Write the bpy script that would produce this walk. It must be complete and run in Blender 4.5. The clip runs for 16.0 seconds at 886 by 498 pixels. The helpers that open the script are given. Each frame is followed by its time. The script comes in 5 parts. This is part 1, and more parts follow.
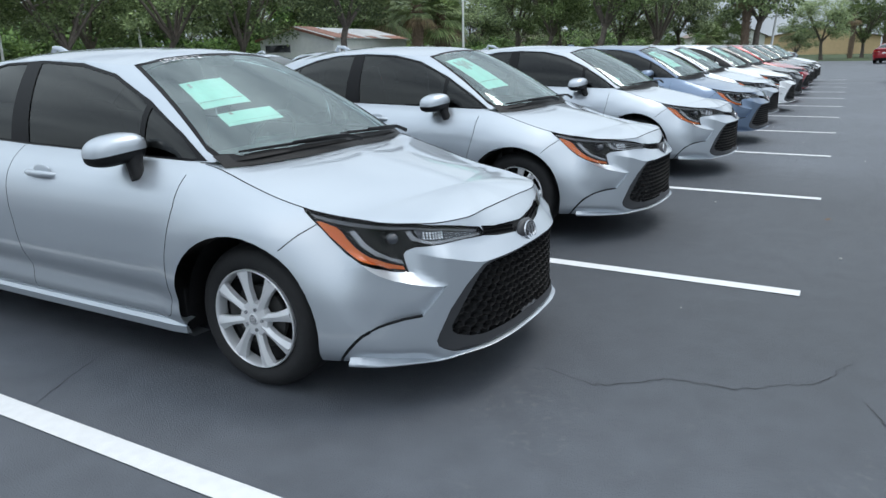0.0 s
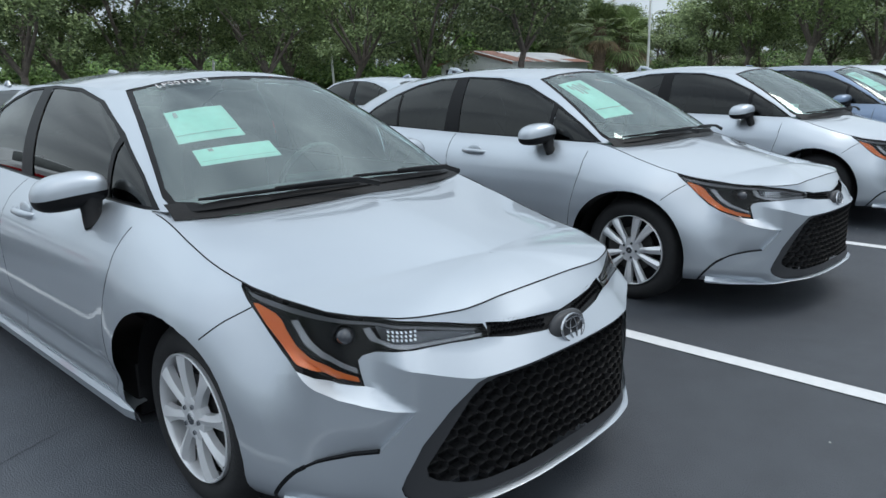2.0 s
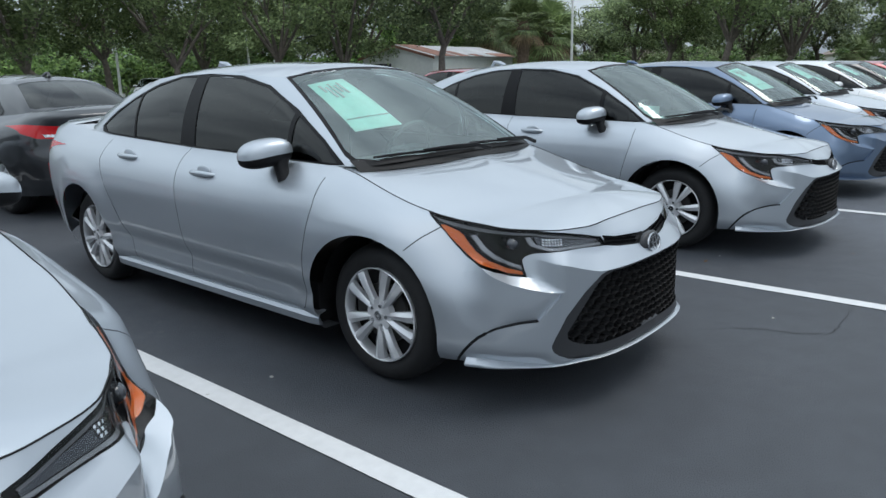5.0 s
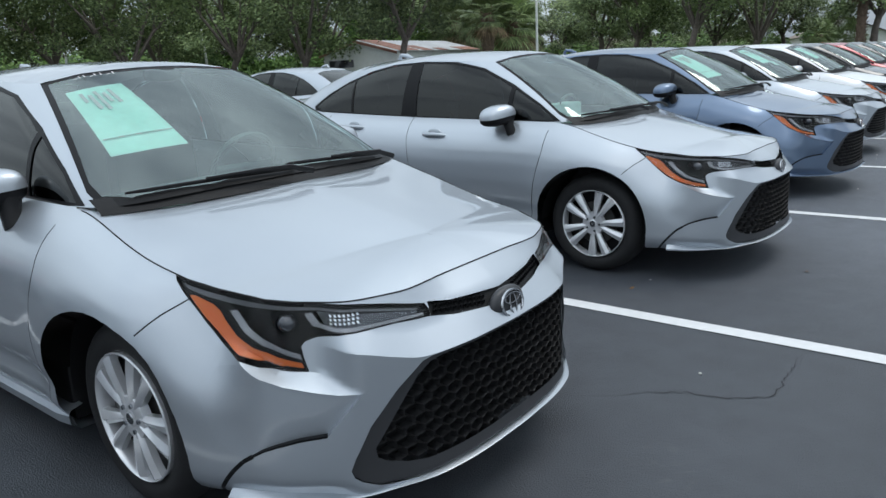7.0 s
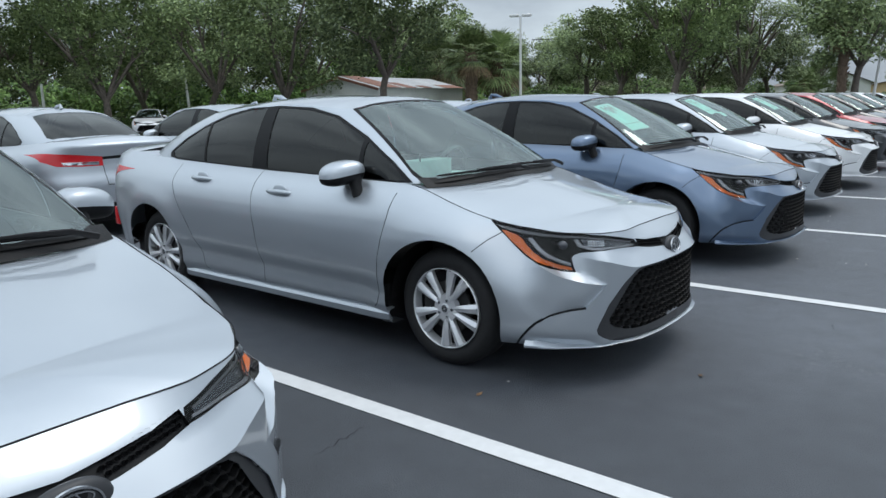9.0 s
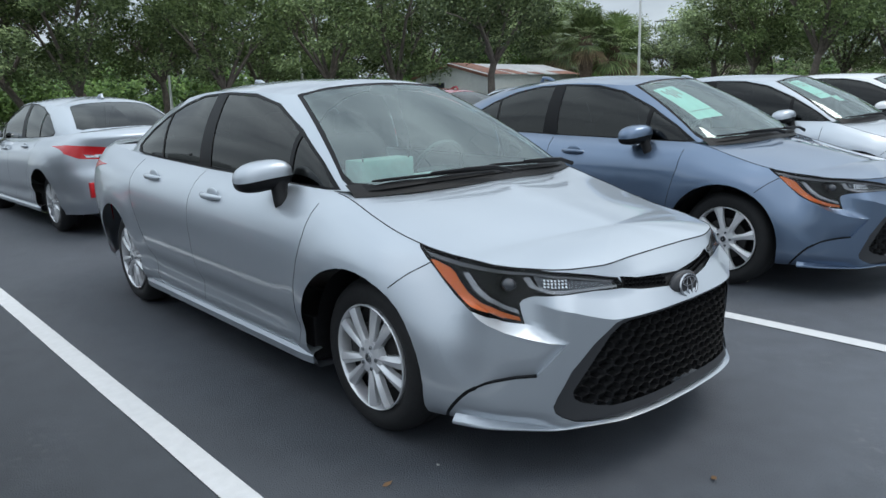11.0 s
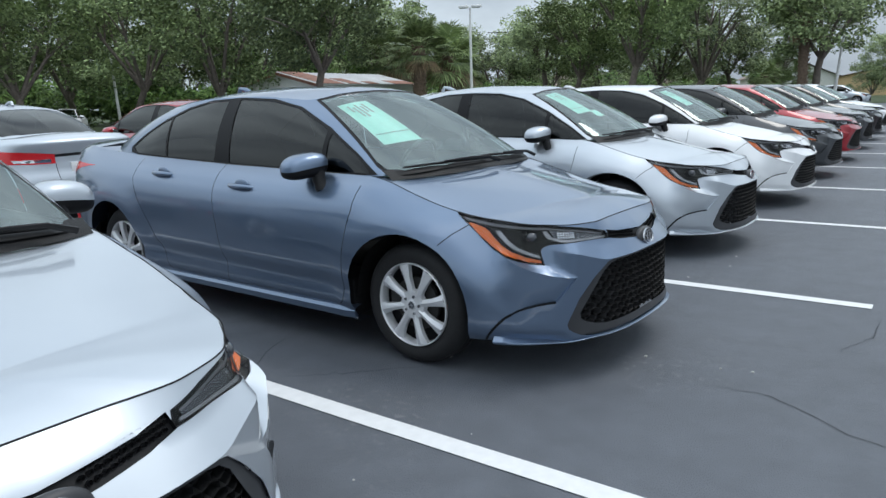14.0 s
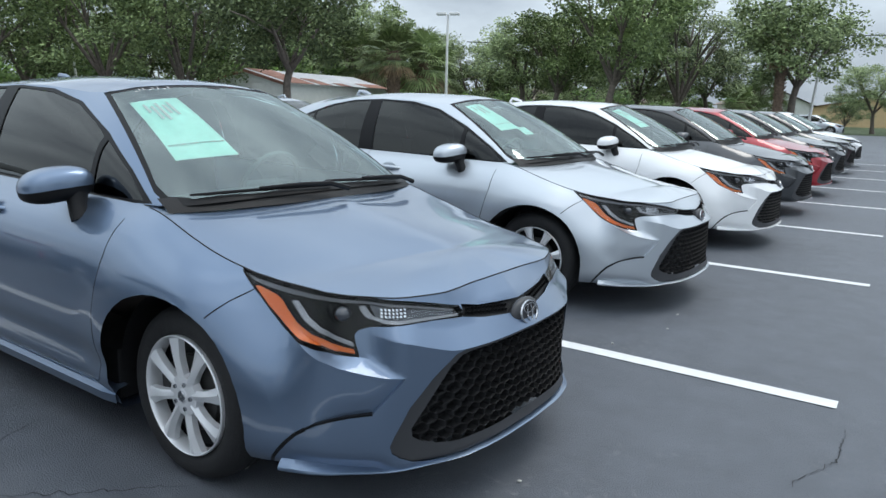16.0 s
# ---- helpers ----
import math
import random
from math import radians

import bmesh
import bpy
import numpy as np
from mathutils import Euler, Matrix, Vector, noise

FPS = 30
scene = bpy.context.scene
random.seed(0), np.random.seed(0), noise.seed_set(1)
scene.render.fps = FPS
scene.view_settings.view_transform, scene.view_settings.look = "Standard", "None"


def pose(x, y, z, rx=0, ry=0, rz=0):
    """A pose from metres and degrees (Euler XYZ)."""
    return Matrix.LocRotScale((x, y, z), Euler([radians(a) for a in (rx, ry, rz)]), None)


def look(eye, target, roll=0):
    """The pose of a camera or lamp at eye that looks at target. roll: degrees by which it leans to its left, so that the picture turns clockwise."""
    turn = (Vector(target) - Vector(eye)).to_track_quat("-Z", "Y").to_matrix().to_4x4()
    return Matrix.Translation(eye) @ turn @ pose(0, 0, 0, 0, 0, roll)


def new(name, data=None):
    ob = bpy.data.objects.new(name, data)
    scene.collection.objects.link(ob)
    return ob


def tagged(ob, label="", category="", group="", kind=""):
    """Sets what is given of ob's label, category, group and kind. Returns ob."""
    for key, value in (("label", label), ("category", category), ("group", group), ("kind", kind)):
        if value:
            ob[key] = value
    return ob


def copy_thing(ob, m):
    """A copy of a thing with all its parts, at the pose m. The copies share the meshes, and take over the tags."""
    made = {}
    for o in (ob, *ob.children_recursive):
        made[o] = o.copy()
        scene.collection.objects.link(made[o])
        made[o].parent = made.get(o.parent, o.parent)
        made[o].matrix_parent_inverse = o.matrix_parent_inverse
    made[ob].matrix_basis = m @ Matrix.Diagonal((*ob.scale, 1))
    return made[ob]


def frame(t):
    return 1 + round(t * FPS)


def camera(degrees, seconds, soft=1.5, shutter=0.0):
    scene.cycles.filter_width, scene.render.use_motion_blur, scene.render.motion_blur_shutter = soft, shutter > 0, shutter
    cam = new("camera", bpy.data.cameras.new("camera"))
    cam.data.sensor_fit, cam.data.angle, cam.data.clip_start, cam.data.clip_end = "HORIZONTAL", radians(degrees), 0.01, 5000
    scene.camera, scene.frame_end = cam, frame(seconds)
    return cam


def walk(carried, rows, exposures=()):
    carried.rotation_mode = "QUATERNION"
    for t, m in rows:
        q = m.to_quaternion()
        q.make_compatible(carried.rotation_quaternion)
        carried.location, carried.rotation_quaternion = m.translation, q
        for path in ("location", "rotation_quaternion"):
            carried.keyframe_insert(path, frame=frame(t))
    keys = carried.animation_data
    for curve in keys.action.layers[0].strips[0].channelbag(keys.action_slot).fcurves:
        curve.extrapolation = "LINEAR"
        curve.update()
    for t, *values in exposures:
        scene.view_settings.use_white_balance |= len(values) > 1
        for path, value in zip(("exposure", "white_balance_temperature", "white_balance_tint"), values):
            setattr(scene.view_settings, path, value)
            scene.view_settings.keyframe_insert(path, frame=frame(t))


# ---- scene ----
cam = camera(64.5, 16.0)
PATH = [
    (0, (1.094, -2.809, 1.376), (0.159, -1.125, 0.836), -1.1),
    (0.5, (1.107, -2.545, 1.362), (-0.04, -0.978, 0.883), -0.0),
    (1, (1.08, -2.296, 1.347), (-0.207, -0.841, 0.87), -1.0),
    (1.5, (1.043, -2.013, 1.36), (-0.284, -0.593, 0.888), -1.2),
    (2, (1.087, -1.721, 1.354), (-0.258, -0.317, 0.886), -1.4),
    (2.5, (1.107, -1.461, 1.342), (-0.27, -0.101, 0.839), -0.4),
    (3, (1.082, -1.176, 1.33), (-0.262, 0.204, 0.795), -0.9),
    (3.5, (1.105, -0.91, 1.345), (-0.137, 0.57, 0.828), -1.3),
    (4, (1.139, -0.6, 1.35), (-0.071, 0.919, 0.874), -1.0),
    (6.5, (1.032, 0.773, 1.337), (-0.193, 2.267, 0.821), -1.8),
    (7, (1.038, 1.079, 1.332), (-0.132, 2.621, 0.829), -2.9),
    (7.5, (1.093, 1.371, 1.335), (-0.127, 2.879, 0.847), -1.2),
    (8, (1.145, 1.662, 1.331), (-0.088, 3.156, 0.833), -0.7),
    (8.5, (1.193, 1.966, 1.368), (0.028, 3.524, 0.904), -0.9),
    (9, (1.257, 2.287, 1.364), (0.096, 3.864, 0.958), -1.3),
    (11.5, (1.281, 3.82, 1.318), (-0.154, 5.137, 0.862), -2.1),
    (12, (1.306, 4.111, 1.316), (-0.093, 5.452, 0.823), -2.8),
    (12.5, (1.362, 4.445, 1.326), (0.057, 5.876, 0.824), -2.1),
    (13, (1.347, 4.764, 1.31), (0.154, 6.288, 0.804), -1.9),
    (13.5, (1.32, 5.065, 1.326), (0.223, 6.662, 0.831), -1.5),
    (14, (1.315, 5.368, 1.326), (0.207, 6.98, 0.908), -1.8),
    (14.5, (1.276, 5.672, 1.319), (0.11, 7.244, 0.907), -3.1),
    (15, (1.218, 5.992, 1.34), (0.149, 7.628, 0.914), -2.9),
    (15.5, (1.227, 6.312, 1.33), (0.182, 7.966, 0.914), -0.8),
    (16, (1.226, 6.63, 1.322), (0.174, 8.284, 0.925), 1.5),
]
walk(cam, [(t, look(eye, target, roll)) for t, eye, target, roll in PATH], [(0, 0.32), (0.5, 0.24), (1.5, 0.14), (3.5, 0.04), (7.0, 0.10), (9.0, 0.10), (12.0, 0.14), (13.5, 0.22), (14.5, 0.30), (16.0, 0.36)])

# ---- world and sun ----
world = bpy.data.worlds.new("overcast")
scene.world = world
world.use_nodes = True
wn, wl = world.node_tree.nodes, world.node_tree.links
wn.clear()
w_out, w_bg = wn.new("ShaderNodeOutputWorld"), wn.new("ShaderNodeBackground")
w_sky = wn.new("ShaderNodeTexSky")
w_sky.sky_type, w_sky.sun_disc = "NISHITA", False
w_sky.sun_elevation, w_sky.sun_rotation = radians(62), radians(150)
w_sky.dust_density = 3.0
w_coord, w_map = wn.new("ShaderNodeTexCoord"), wn.new("ShaderNodeMapping")
w_map.inputs["Scale"].default_value = (1.0, 1.0, 2.6)
w_noise = wn.new("ShaderNodeTexNoise")
w_noise.inputs["Scale"].default_value, w_noise.inputs["Detail"].default_value, w_noise.inputs["Roughness"].default_value = 2.2, 7, 0.55
w_ramp = wn.new("ShaderNodeValToRGB")
w_ramp.color_ramp.elements[0].position, w_ramp.color_ramp.elements[0].color = 0.32, (4.6, 5.4, 6.4, 1)
w_ramp.color_ramp.elements[1].position, w_ramp.color_ramp.elements[1].color = 0.66, (10.6, 12.2, 13.4, 1)
w_mix = wn.new("ShaderNodeMix")
w_mix.data_type = "RGBA"
w_mix.inputs["Factor"].default_value = 0.86
wl.new(w_coord.outputs["Generated"], w_map.inputs["Vector"])
wl.new(w_map.outputs["Vector"], w_noise.inputs["Vector"])
wl.new(w_noise.outputs["Fac"], w_ramp.inputs["Fac"])
wl.new(w_sky.outputs["Color"], w_mix.inputs["A"])
wl.new(w_ramp.outputs["Color"], w_mix.inputs["B"])
# an overcast sky is brightest overhead
w_sep, w_grad, w_scale = wn.new("ShaderNodeSeparateXYZ"), wn.new("ShaderNodeMapRange"), wn.new("ShaderNodeVectorMath")
w_grad.inputs["From Min"].default_value, w_grad.inputs["From Max"].default_value = 0.0, 0.9
w_grad.inputs["To Min"].default_value, w_grad.inputs["To Max"].default_value = 0.64, 1.36
w_scale.operation = "SCALE"
wl.new(w_coord.outputs["Generated"], w_sep.inputs["Vector"])
wl.new(w_sep.outputs["Z"], w_grad.inputs["Value"])
wl.new(w_grad.outputs["Result"], w_scale.inputs["Scale"])
wl.new(w_mix.outputs["Result"], w_scale.inputs[0])
wl.new(w_scale.outputs["Vector"], w_bg.inputs["Color"])
wl.new(w_bg.outputs["Background"], w_out.inputs["Surface"])
w_bg.inputs["Strength"].default_value = 0.10
sun = new("sun", bpy.data.lights.new("sun", "SUN"))
sun.data.energy, sun.data.angle, sun.data.color = 0.8, radians(25), (1.0, 0.97, 0.92)
sun.matrix_world = look((0, 0, 40), (-12, -18, 0))


# ---- materials ----
def mat(name, color, rough=0.5, metal=0.0, coat=0.0, spec=0.5, vary=0.0, scale=8.0, bump=0.0, bump_scale=60.0, wash=0.0):
    """A surface with variation at two scales (vary: grain, wash: broad) and a fine bump."""
    m = bpy.data.materials.new(name)
    m.use_nodes = True
    n, l = m.node_tree.nodes, m.node_tree.links
    b = n["Principled BSDF"]
    b.inputs["Base Color"].default_value = (*color, 1)
    b.inputs["Roughness"].default_value, b.inputs["Metallic"].default_value = rough, metal
    b.inputs["Coat Weight"].default_value, b.inputs["Coat Roughness"].default_value = coat, 0.03
    b.inputs["Specular IOR Level"].default_value = spec
    tc = n.new("ShaderNodeTexCoord")
    if vary or wash:
        na, nb = n.new("ShaderNodeTexNoise"), n.new("ShaderNodeTexNoise")
        na.inputs["Scale"].default_value, na.inputs["Detail"].default_value = scale, 8
        nb.inputs["Scale"].default_value, nb.inputs["Detail"].default_value = scale * 0.07, 4
        mr1, mr2 = n.new("ShaderNodeMapRange"), n.new("ShaderNodeMapRange")
        mr1.inputs["From Min"].default_value, mr1.inputs["From Max"].default_value = 0.25, 0.75
        mr2.inputs["From Min"].default_value, mr2.inputs["From Max"].default_value = 0.25, 0.75
        mr1.inputs["To Min"].default_value, mr1.inputs["To Max"].default_value = 1 - vary, 1 + vary
        mr2.inputs["To Min"].default_value, mr2.inputs["To Max"].default_value = 1 - wash, 1 + wash
        mul = n.new("ShaderNodeMath")
        mul.operation = "MULTIPLY"
        mix = n.new("ShaderNodeVectorMath")
        mix.operation = "SCALE"
        mix.inputs[0].default_value = color
        l.new(tc.outputs["Object"], na.inputs["Vector"])
        l.new(tc.outputs["Object"], nb.inputs["Vector"])
        l.new(na.outputs["Fac"], mr1.inputs["Value"])
        l.new(nb.outputs["Fac"], mr2.inputs["Value"])
        l.new(mr1.outputs["Result"], mul.inputs[0])
        l.new(mr2.outputs["Result"], mul.inputs[1])
        l.new(mul.outputs["Value"], mix.inputs["Scale"])
        l.new(mix.outputs["Vector"], b.inputs["Base Color"])
    if bump:
        nc, bp = n.new("ShaderNodeTexNoise"), n.new("ShaderNodeBump")
        nc.inputs["Scale"].default_value, nc.inputs["Detail"].default_value = bump_scale, 6
        bp.inputs["Strength"].default_value, bp.inputs["Distance"].default_value = bump, 0.02
        l.new(tc.outputs["Object"], nc.inputs["Vector"])
        l.new(nc.outputs["Fac"], bp.inputs["Height"])
        l.new(bp.outputs["Normal"], b.inputs["Normal"])
    return m


def paint(name, color, metal=0.7, rough=0.36):
    """Metallic car paint: fine flakes under a clear coat."""
    m = mat(name, color, rough, metal, coat=1.0)
    n, l = m.node_tree.nodes, m.node_tree.links
    b = n["Principled BSDF"]
    tc, v = n.new("ShaderNodeTexCoord"), n.new("ShaderNodeTexNoise")
    v.inputs["Scale"].default_value, v.inputs["Detail"].default_value = 900, 2
    r = n.new("ShaderNodeMapRange")
    r.inputs["To Min"].default_value, r.inputs["To Max"].default_value = rough - 0.08, rough + 0.08
    l.new(tc.outputs["Object"], v.inputs["Vector"])
    l.new(v.outputs["Fac"], r.inputs["Value"])
    l.new(r.outputs["Result"], b.inputs["Roughness"])
    return m


def glass(name, tint, clear, ior=1.75, rough=0.0):
    """A tinted pane: part see-through, part glossy by Fresnel."""
    m = bpy.data.materials.new(name)
    m.use_nodes = True
    n, l = m.node_tree.nodes, m.node_tree.links
    n.remove(n["Principled BSDF"])
    tr, gl, mx, fr = n.new("ShaderNodeBsdfTransparent"), n.new("ShaderNodeBsdfGlossy"), n.new("ShaderNodeMixShader"), n.new("ShaderNodeFresnel")
    tr.inputs["Color"].default_value = (*[c * clear for c in tint], 1)
    gl.inputs["Roughness"].default_value = rough
    gl.inputs["Color"].default_value = (0.72 + 0.28 * tint[0] / max(tint), 1.0, 0.98, 1)
    fr.inputs["IOR"].default_value = ior
    l.new(fr.outputs["Fac"], mx.inputs["Fac"])
    l.new(tr.outputs["BSDF"], mx.inputs[1])
    l.new(gl.outputs["BSDF"], mx.inputs[2])
    l.new(mx.outputs["Shader"], n["Material Output"].inputs["Surface"])
    return m


SILVER = paint("silver_paint", (0.495, 0.535, 0.58), 0.74, 0.43)
BLUE = paint("blue_paint", (0.145, 0.202, 0.295), 0.78, 0.36)
WHITE = paint("white_paint", (0.80, 0.81, 0.82), 0.0, 0.4)
GREY = paint("dark_grey_paint", (0.035, 0.038, 0.043), 0.5, 0.35)
BLACK = paint("black_paint", (0.012, 0.012, 0.014), 0.1, 0.3)
RED = paint("red_paint", (0.33, 0.008, 0.018), 0.3, 0.35)
M_TRIM = mat("black_trim", (0.008, 0.008, 0.009), 0.45, spec=0.2)
M_GAP = mat("panel_gap", (0.006, 0.006, 0.007), 0.8)
M_PLASTIC = mat("grained_plastic", (0.010, 0.010, 0.011), 0.5, spec=0.25, bump=0.15, bump_scale=400)
M_MESH = mat("grille_mesh_plastic", (0.016, 0.016, 0.017), 0.38, spec=0.5)
M_FRAME = mat("grille_surround", (0.045, 0.046, 0.05), 0.45, 0.2)
M_TYRE = mat("tyre_rubber", (0.013, 0.013, 0.014), 0.7, vary=0.2, scale=40, bump=0.2, bump_scale=150)
M_RIM = mat("silver_wheel", (0.70, 0.71, 0.73), 0.32, 0.3, coat=0.4)
M_ALLOY = mat("bright_alloy", (0.76, 0.77, 0.79), 0.24, 0.5, coat=0.5)
M_DISC = mat("brake_steel", (0.045, 0.044, 0.043), 0.55, 0.6)
M_CHROME = mat("chrome", (0.75, 0.76, 0.78), 0.08, 1.0)
M_BADGE = mat("badge_chrome", (0.50, 0.51, 0.53), 0.12, 1.0)
M_CHROME_DK = mat("smoked_chrome", (0.32, 0.33, 0.35), 0.15, 1.0)
M_AMBER = mat("amber_reflector", (0.64, 0.135, 0.009), 0.35, coat=0.3)
M_LAMP = mat("lamp_housing", (0.008, 0.009, 0.010), 0.45, spec=0.25)
M_PROJ = mat("projector_glass", (0.05, 0.055, 0.065), 0.06, 0.2, coat=1.0)
M_LAMP_GREY = mat("lamp_bezel", (0.30, 0.31, 0.33), 0.25, 0.6)
M_LAMP_BROW = mat("lamp_brow", (0.13, 0.135, 0.145), 0.3, 0.5)
M_SMOKE = mat("smoked_reflector", (0.10, 0.105, 0.115), 0.2, 0.8)
M_TAIL = mat("red_tail_lens", (0.62, 0.012, 0.018), 0.25, coat=0.5)
M_SEAT = mat("dark_fabric", (0.11, 0.115, 0.115), 0.9, vary=0.2, scale=30, bump=0.2, bump_scale=200)
M_DASH = mat("dashboard_vinyl", (0.17, 0.185, 0.185), 0.6, bump=0.2, bump_scale=300)
M_PAPER = mat("paper_sheet", (0.74, 0.90, 0.86), 0.7, vary=0.05, scale=30)
M_INK = mat("printed_ink", (0.34, 0.43, 0.41), 0.8)
M_CHALK = mat("white_marker", (0.85, 0.85, 0.85), 0.8)
M_PLATE = mat("white_plate", (0.75, 0.76, 0.76), 0.5)
G_FRONT = glass("windshield_glass", (0.64, 0.95, 0.90), 0.96, 2.4)
G_DARK = glass("tinted_glass", (0.50, 0.53, 0.53), 0.10, 1.52)
G_LENS = glass("clear_lens", (1, 1, 1), 0.97, 1.3)


# ---- mesh helpers ----
def mesh_of(name, bm, material, smooth=True, angle=40):
    bm.normal_update()
    me = bpy.data.meshes.new(name)
    bm.to_mesh(me)
    bm.free()
    for m in (material if isinstance(material, (list, tuple)) else [material]):
        me.materials.append(m)
    if smooth:
        me.shade_smooth()
        me.set_sharp_from_angle(angle=radians(angle))
    return me


def part(name, bm, material, parent=None, label="", smooth=True, angle=40):
    """Links bm as one mesh object under parent."""
    ob = new(name, mesh_of(name, bm, material, smooth, angle))
    if parent:
        ob.parent = parent
    if label:
        tagged(ob, label)
    return ob


def thing(name, at, label, category, group="", kind=""):
    ob = new(name)
    ob.empty_display_size = 0.2
    ob.matrix_basis = at
    return tagged(ob, label, category, group, kind)


def box(bm, x0, y0, z0, x1, y1, z1, bev=0.0):
    r = bmesh.ops.create_cube(bm, size=1.0)
    bmesh.ops.transform(bm, verts=r["verts"], matrix=Matrix.Translation(((x0 + x1) / 2, (y0 + y1) / 2, (z0 + z1) / 2)) @ Matrix.Diagonal((x1 - x0, y1 - y0, z1 - z0, 1)))
    if bev:
        ed = list({e for v in r["verts"] for e in v.link_edges})
        bmesh.ops.bevel(bm, geom=ed, offset=bev, segments=2, affect="EDGES", profile=0.5)
    return bm


def tube(bm, pts, radii, sides=8, cap=True):
    """A tapered tube along pts."""
    rings, prev = [], None
    pts = [Vector(p) for p in pts]
    for i, p in enumerate(pts):
        d = (pts[min(i + 1, len(pts) - 1)] - pts[max(i - 1, 0)]).normalized()
        a = d.orthogonal().normalized() if prev is None else (prev - d * prev.dot(d)).normalized()
        prev = a
        b = d.cross(a)
        rings.append([bm.verts.new(p + (a * math.cos(k * math.tau / sides) + b * math.sin(k * math.tau / sides)) * radii[i]) for k in range(sides)])
    for r0, r1 in zip(rings, rings[1:]):
        for k in range(sides):
            bm.faces.new((r0[k], r0[(k + 1) % sides], r1[(k + 1) % sides], r1[k]))
    if cap:
        bm.faces.new(rings[0][::-1])
        bm.faces.new(rings[-1])
    return bm


def curve1(keys):
    """A smooth function through (x, value) keys."""
    xs = np.array([k[0] for k in keys], float)
    ys = np.array([k[1:] for k in keys], float)
    d = np.diff(ys, axis=0) / np.diff(xs)[:, None]
    m = np.vstack([d[:1], np.where(d[:-1] * d[1:] > 0, 2 * d[:-1] * d[1:] / np.where(np.abs(d[:-1] + d[1:]) < 1e-9, 1e-9, d[:-1] + d[1:]), 0), d[-1:]])

    def f(x):
        x = min(max(x, xs[0]), xs[-1])
        i = min(int(np.searchsorted(xs, x, "right")) - 1, len(xs) - 2)
        h = xs[i + 1] - xs[i]
        t = (x - xs[i]) / h
        v = (2 * t**3 - 3 * t**2 + 1) * ys[i] + (t**3 - 2 * t**2 + t) * h * m[i] + (3 * t**2 - 2 * t**3) * ys[i + 1] + (t**3 - t**2) * h * m[i + 1]
        return v if len(v) > 1 else float(v[0])
    return f


def inside(p, poly):
    c, n = False, len(poly)
    for i in range(n):
        (x0, y0), (x1, y1) = poly[i], poly[i - 1]
        if (y0 > p[1]) != (y1 > p[1]) and p[0] < (x1 - x0) * (p[1] - y0) / (y1 - y0) + x0:
            c = not c
    return c


def sstep(a, b, x):
    t = min(max((x - a) / (b - a), 0.0), 1.0)
    return t * t * (3 - 2 * t)


def grid_faces(bm, rows, close=False):
    """Quads between rows of vertices."""
    out = []
    for r0, r1 in zip(rows, rows[1:]):
        n = len(r0)
        for k in range(n if close else n - 1):
            q = [r0[k], r0[(k + 1) % n], r1[(k + 1) % n], r1[k]]
            q = [v for i, v in enumerate(q) if v not in q[:i]]
            if len(q) > 2:
                try:
                    out.append(bm.faces.new(q))
                except ValueError:
                    pass
    return out


def carve(bm, tag, poly, axes, value, keep=lambda c: True):
    """Cuts poly, seen along the third axis, into the shell's faces and tags what lies inside it."""
    a, b = axes
    xs, ys = [p[0] for p in poly], [p[1] for p in poly]
    for i in range(len(poly)):
        (x0, y0), (x1, y1) = poly[i - 1], poly[i]
        if abs(x1 - x0) + abs(y1 - y0) < 1e-6:
            continue
        lo, hi = (min(x0, x1) - 0.004, min(y0, y1) - 0.004), (max(x0, x1) + 0.004, max(y0, y1) + 0.004)
        fs = []
        for f in bm.faces:
            if not keep(f.calc_center_median()):
                continue
            fa, fb = [v.co[a] for v in f.verts], [v.co[b] for v in f.verts]
            if max(fa) >= lo[0] and min(fa) <= hi[0] and max(fb) >= lo[1] and min(fb) <= hi[1]:
                fs.append(f)
        co, no = Vector((0, 0, 0)), Vector((0, 0, 0))
        co[a], co[b] = x0, y0
        no[a], no[b] = y1 - y0, -(x1 - x0)
        geom = list({e for f in fs for e in (*f.verts, *f.edges)}) + fs
        bmesh.ops.bisect_plane(bm, geom=geom, dist=1e-5, plane_co=co, plane_no=no.normalized())
    hit = []
    for f in bm.faces:
        c = f.calc_center_median()
        if min(xs) <= c[a] <= max(xs) and min(ys) <= c[b] <= max(ys) and keep(c) and inside((c[a], c[b]), poly):
            f[tag] = value
            hit.append(f)
    return hit


def carve_diag(bm, tag, poly, value, keep):
    """carve(), seen from the front corner: poly in (w, z), w running along the nose and round its corner."""
    turn = Matrix.Rotation(radians(-45), 4, "Z")
    bmesh.ops.transform(bm, verts=bm.verts, matrix=turn)
    fs = carve(bm, tag, poly, (1, 2), value, lambda c: c.y < 1.1 and c.z < 0.83 and keep(c))
    bmesh.ops.transform(bm, verts=bm.verts, matrix=turn.inverted())
    return fs


def strip_polys(pts, w):
    """Thin quads along a line, for a panel gap."""
    out = []
    for (x0, y0), (x1, y1) in zip(pts, pts[1:]):
        d = math.hypot(x1 - x0, y1 - y0)
        nx, ny = -(y1 - y0) / d * w / 2, (x1 - x0) / d * w / 2
        out.append([(x0 + nx, y0 + ny), (x1 + nx, y1 + ny), (x1 - nx, y1 - ny), (x0 - nx, y0 - ny)])
    return out


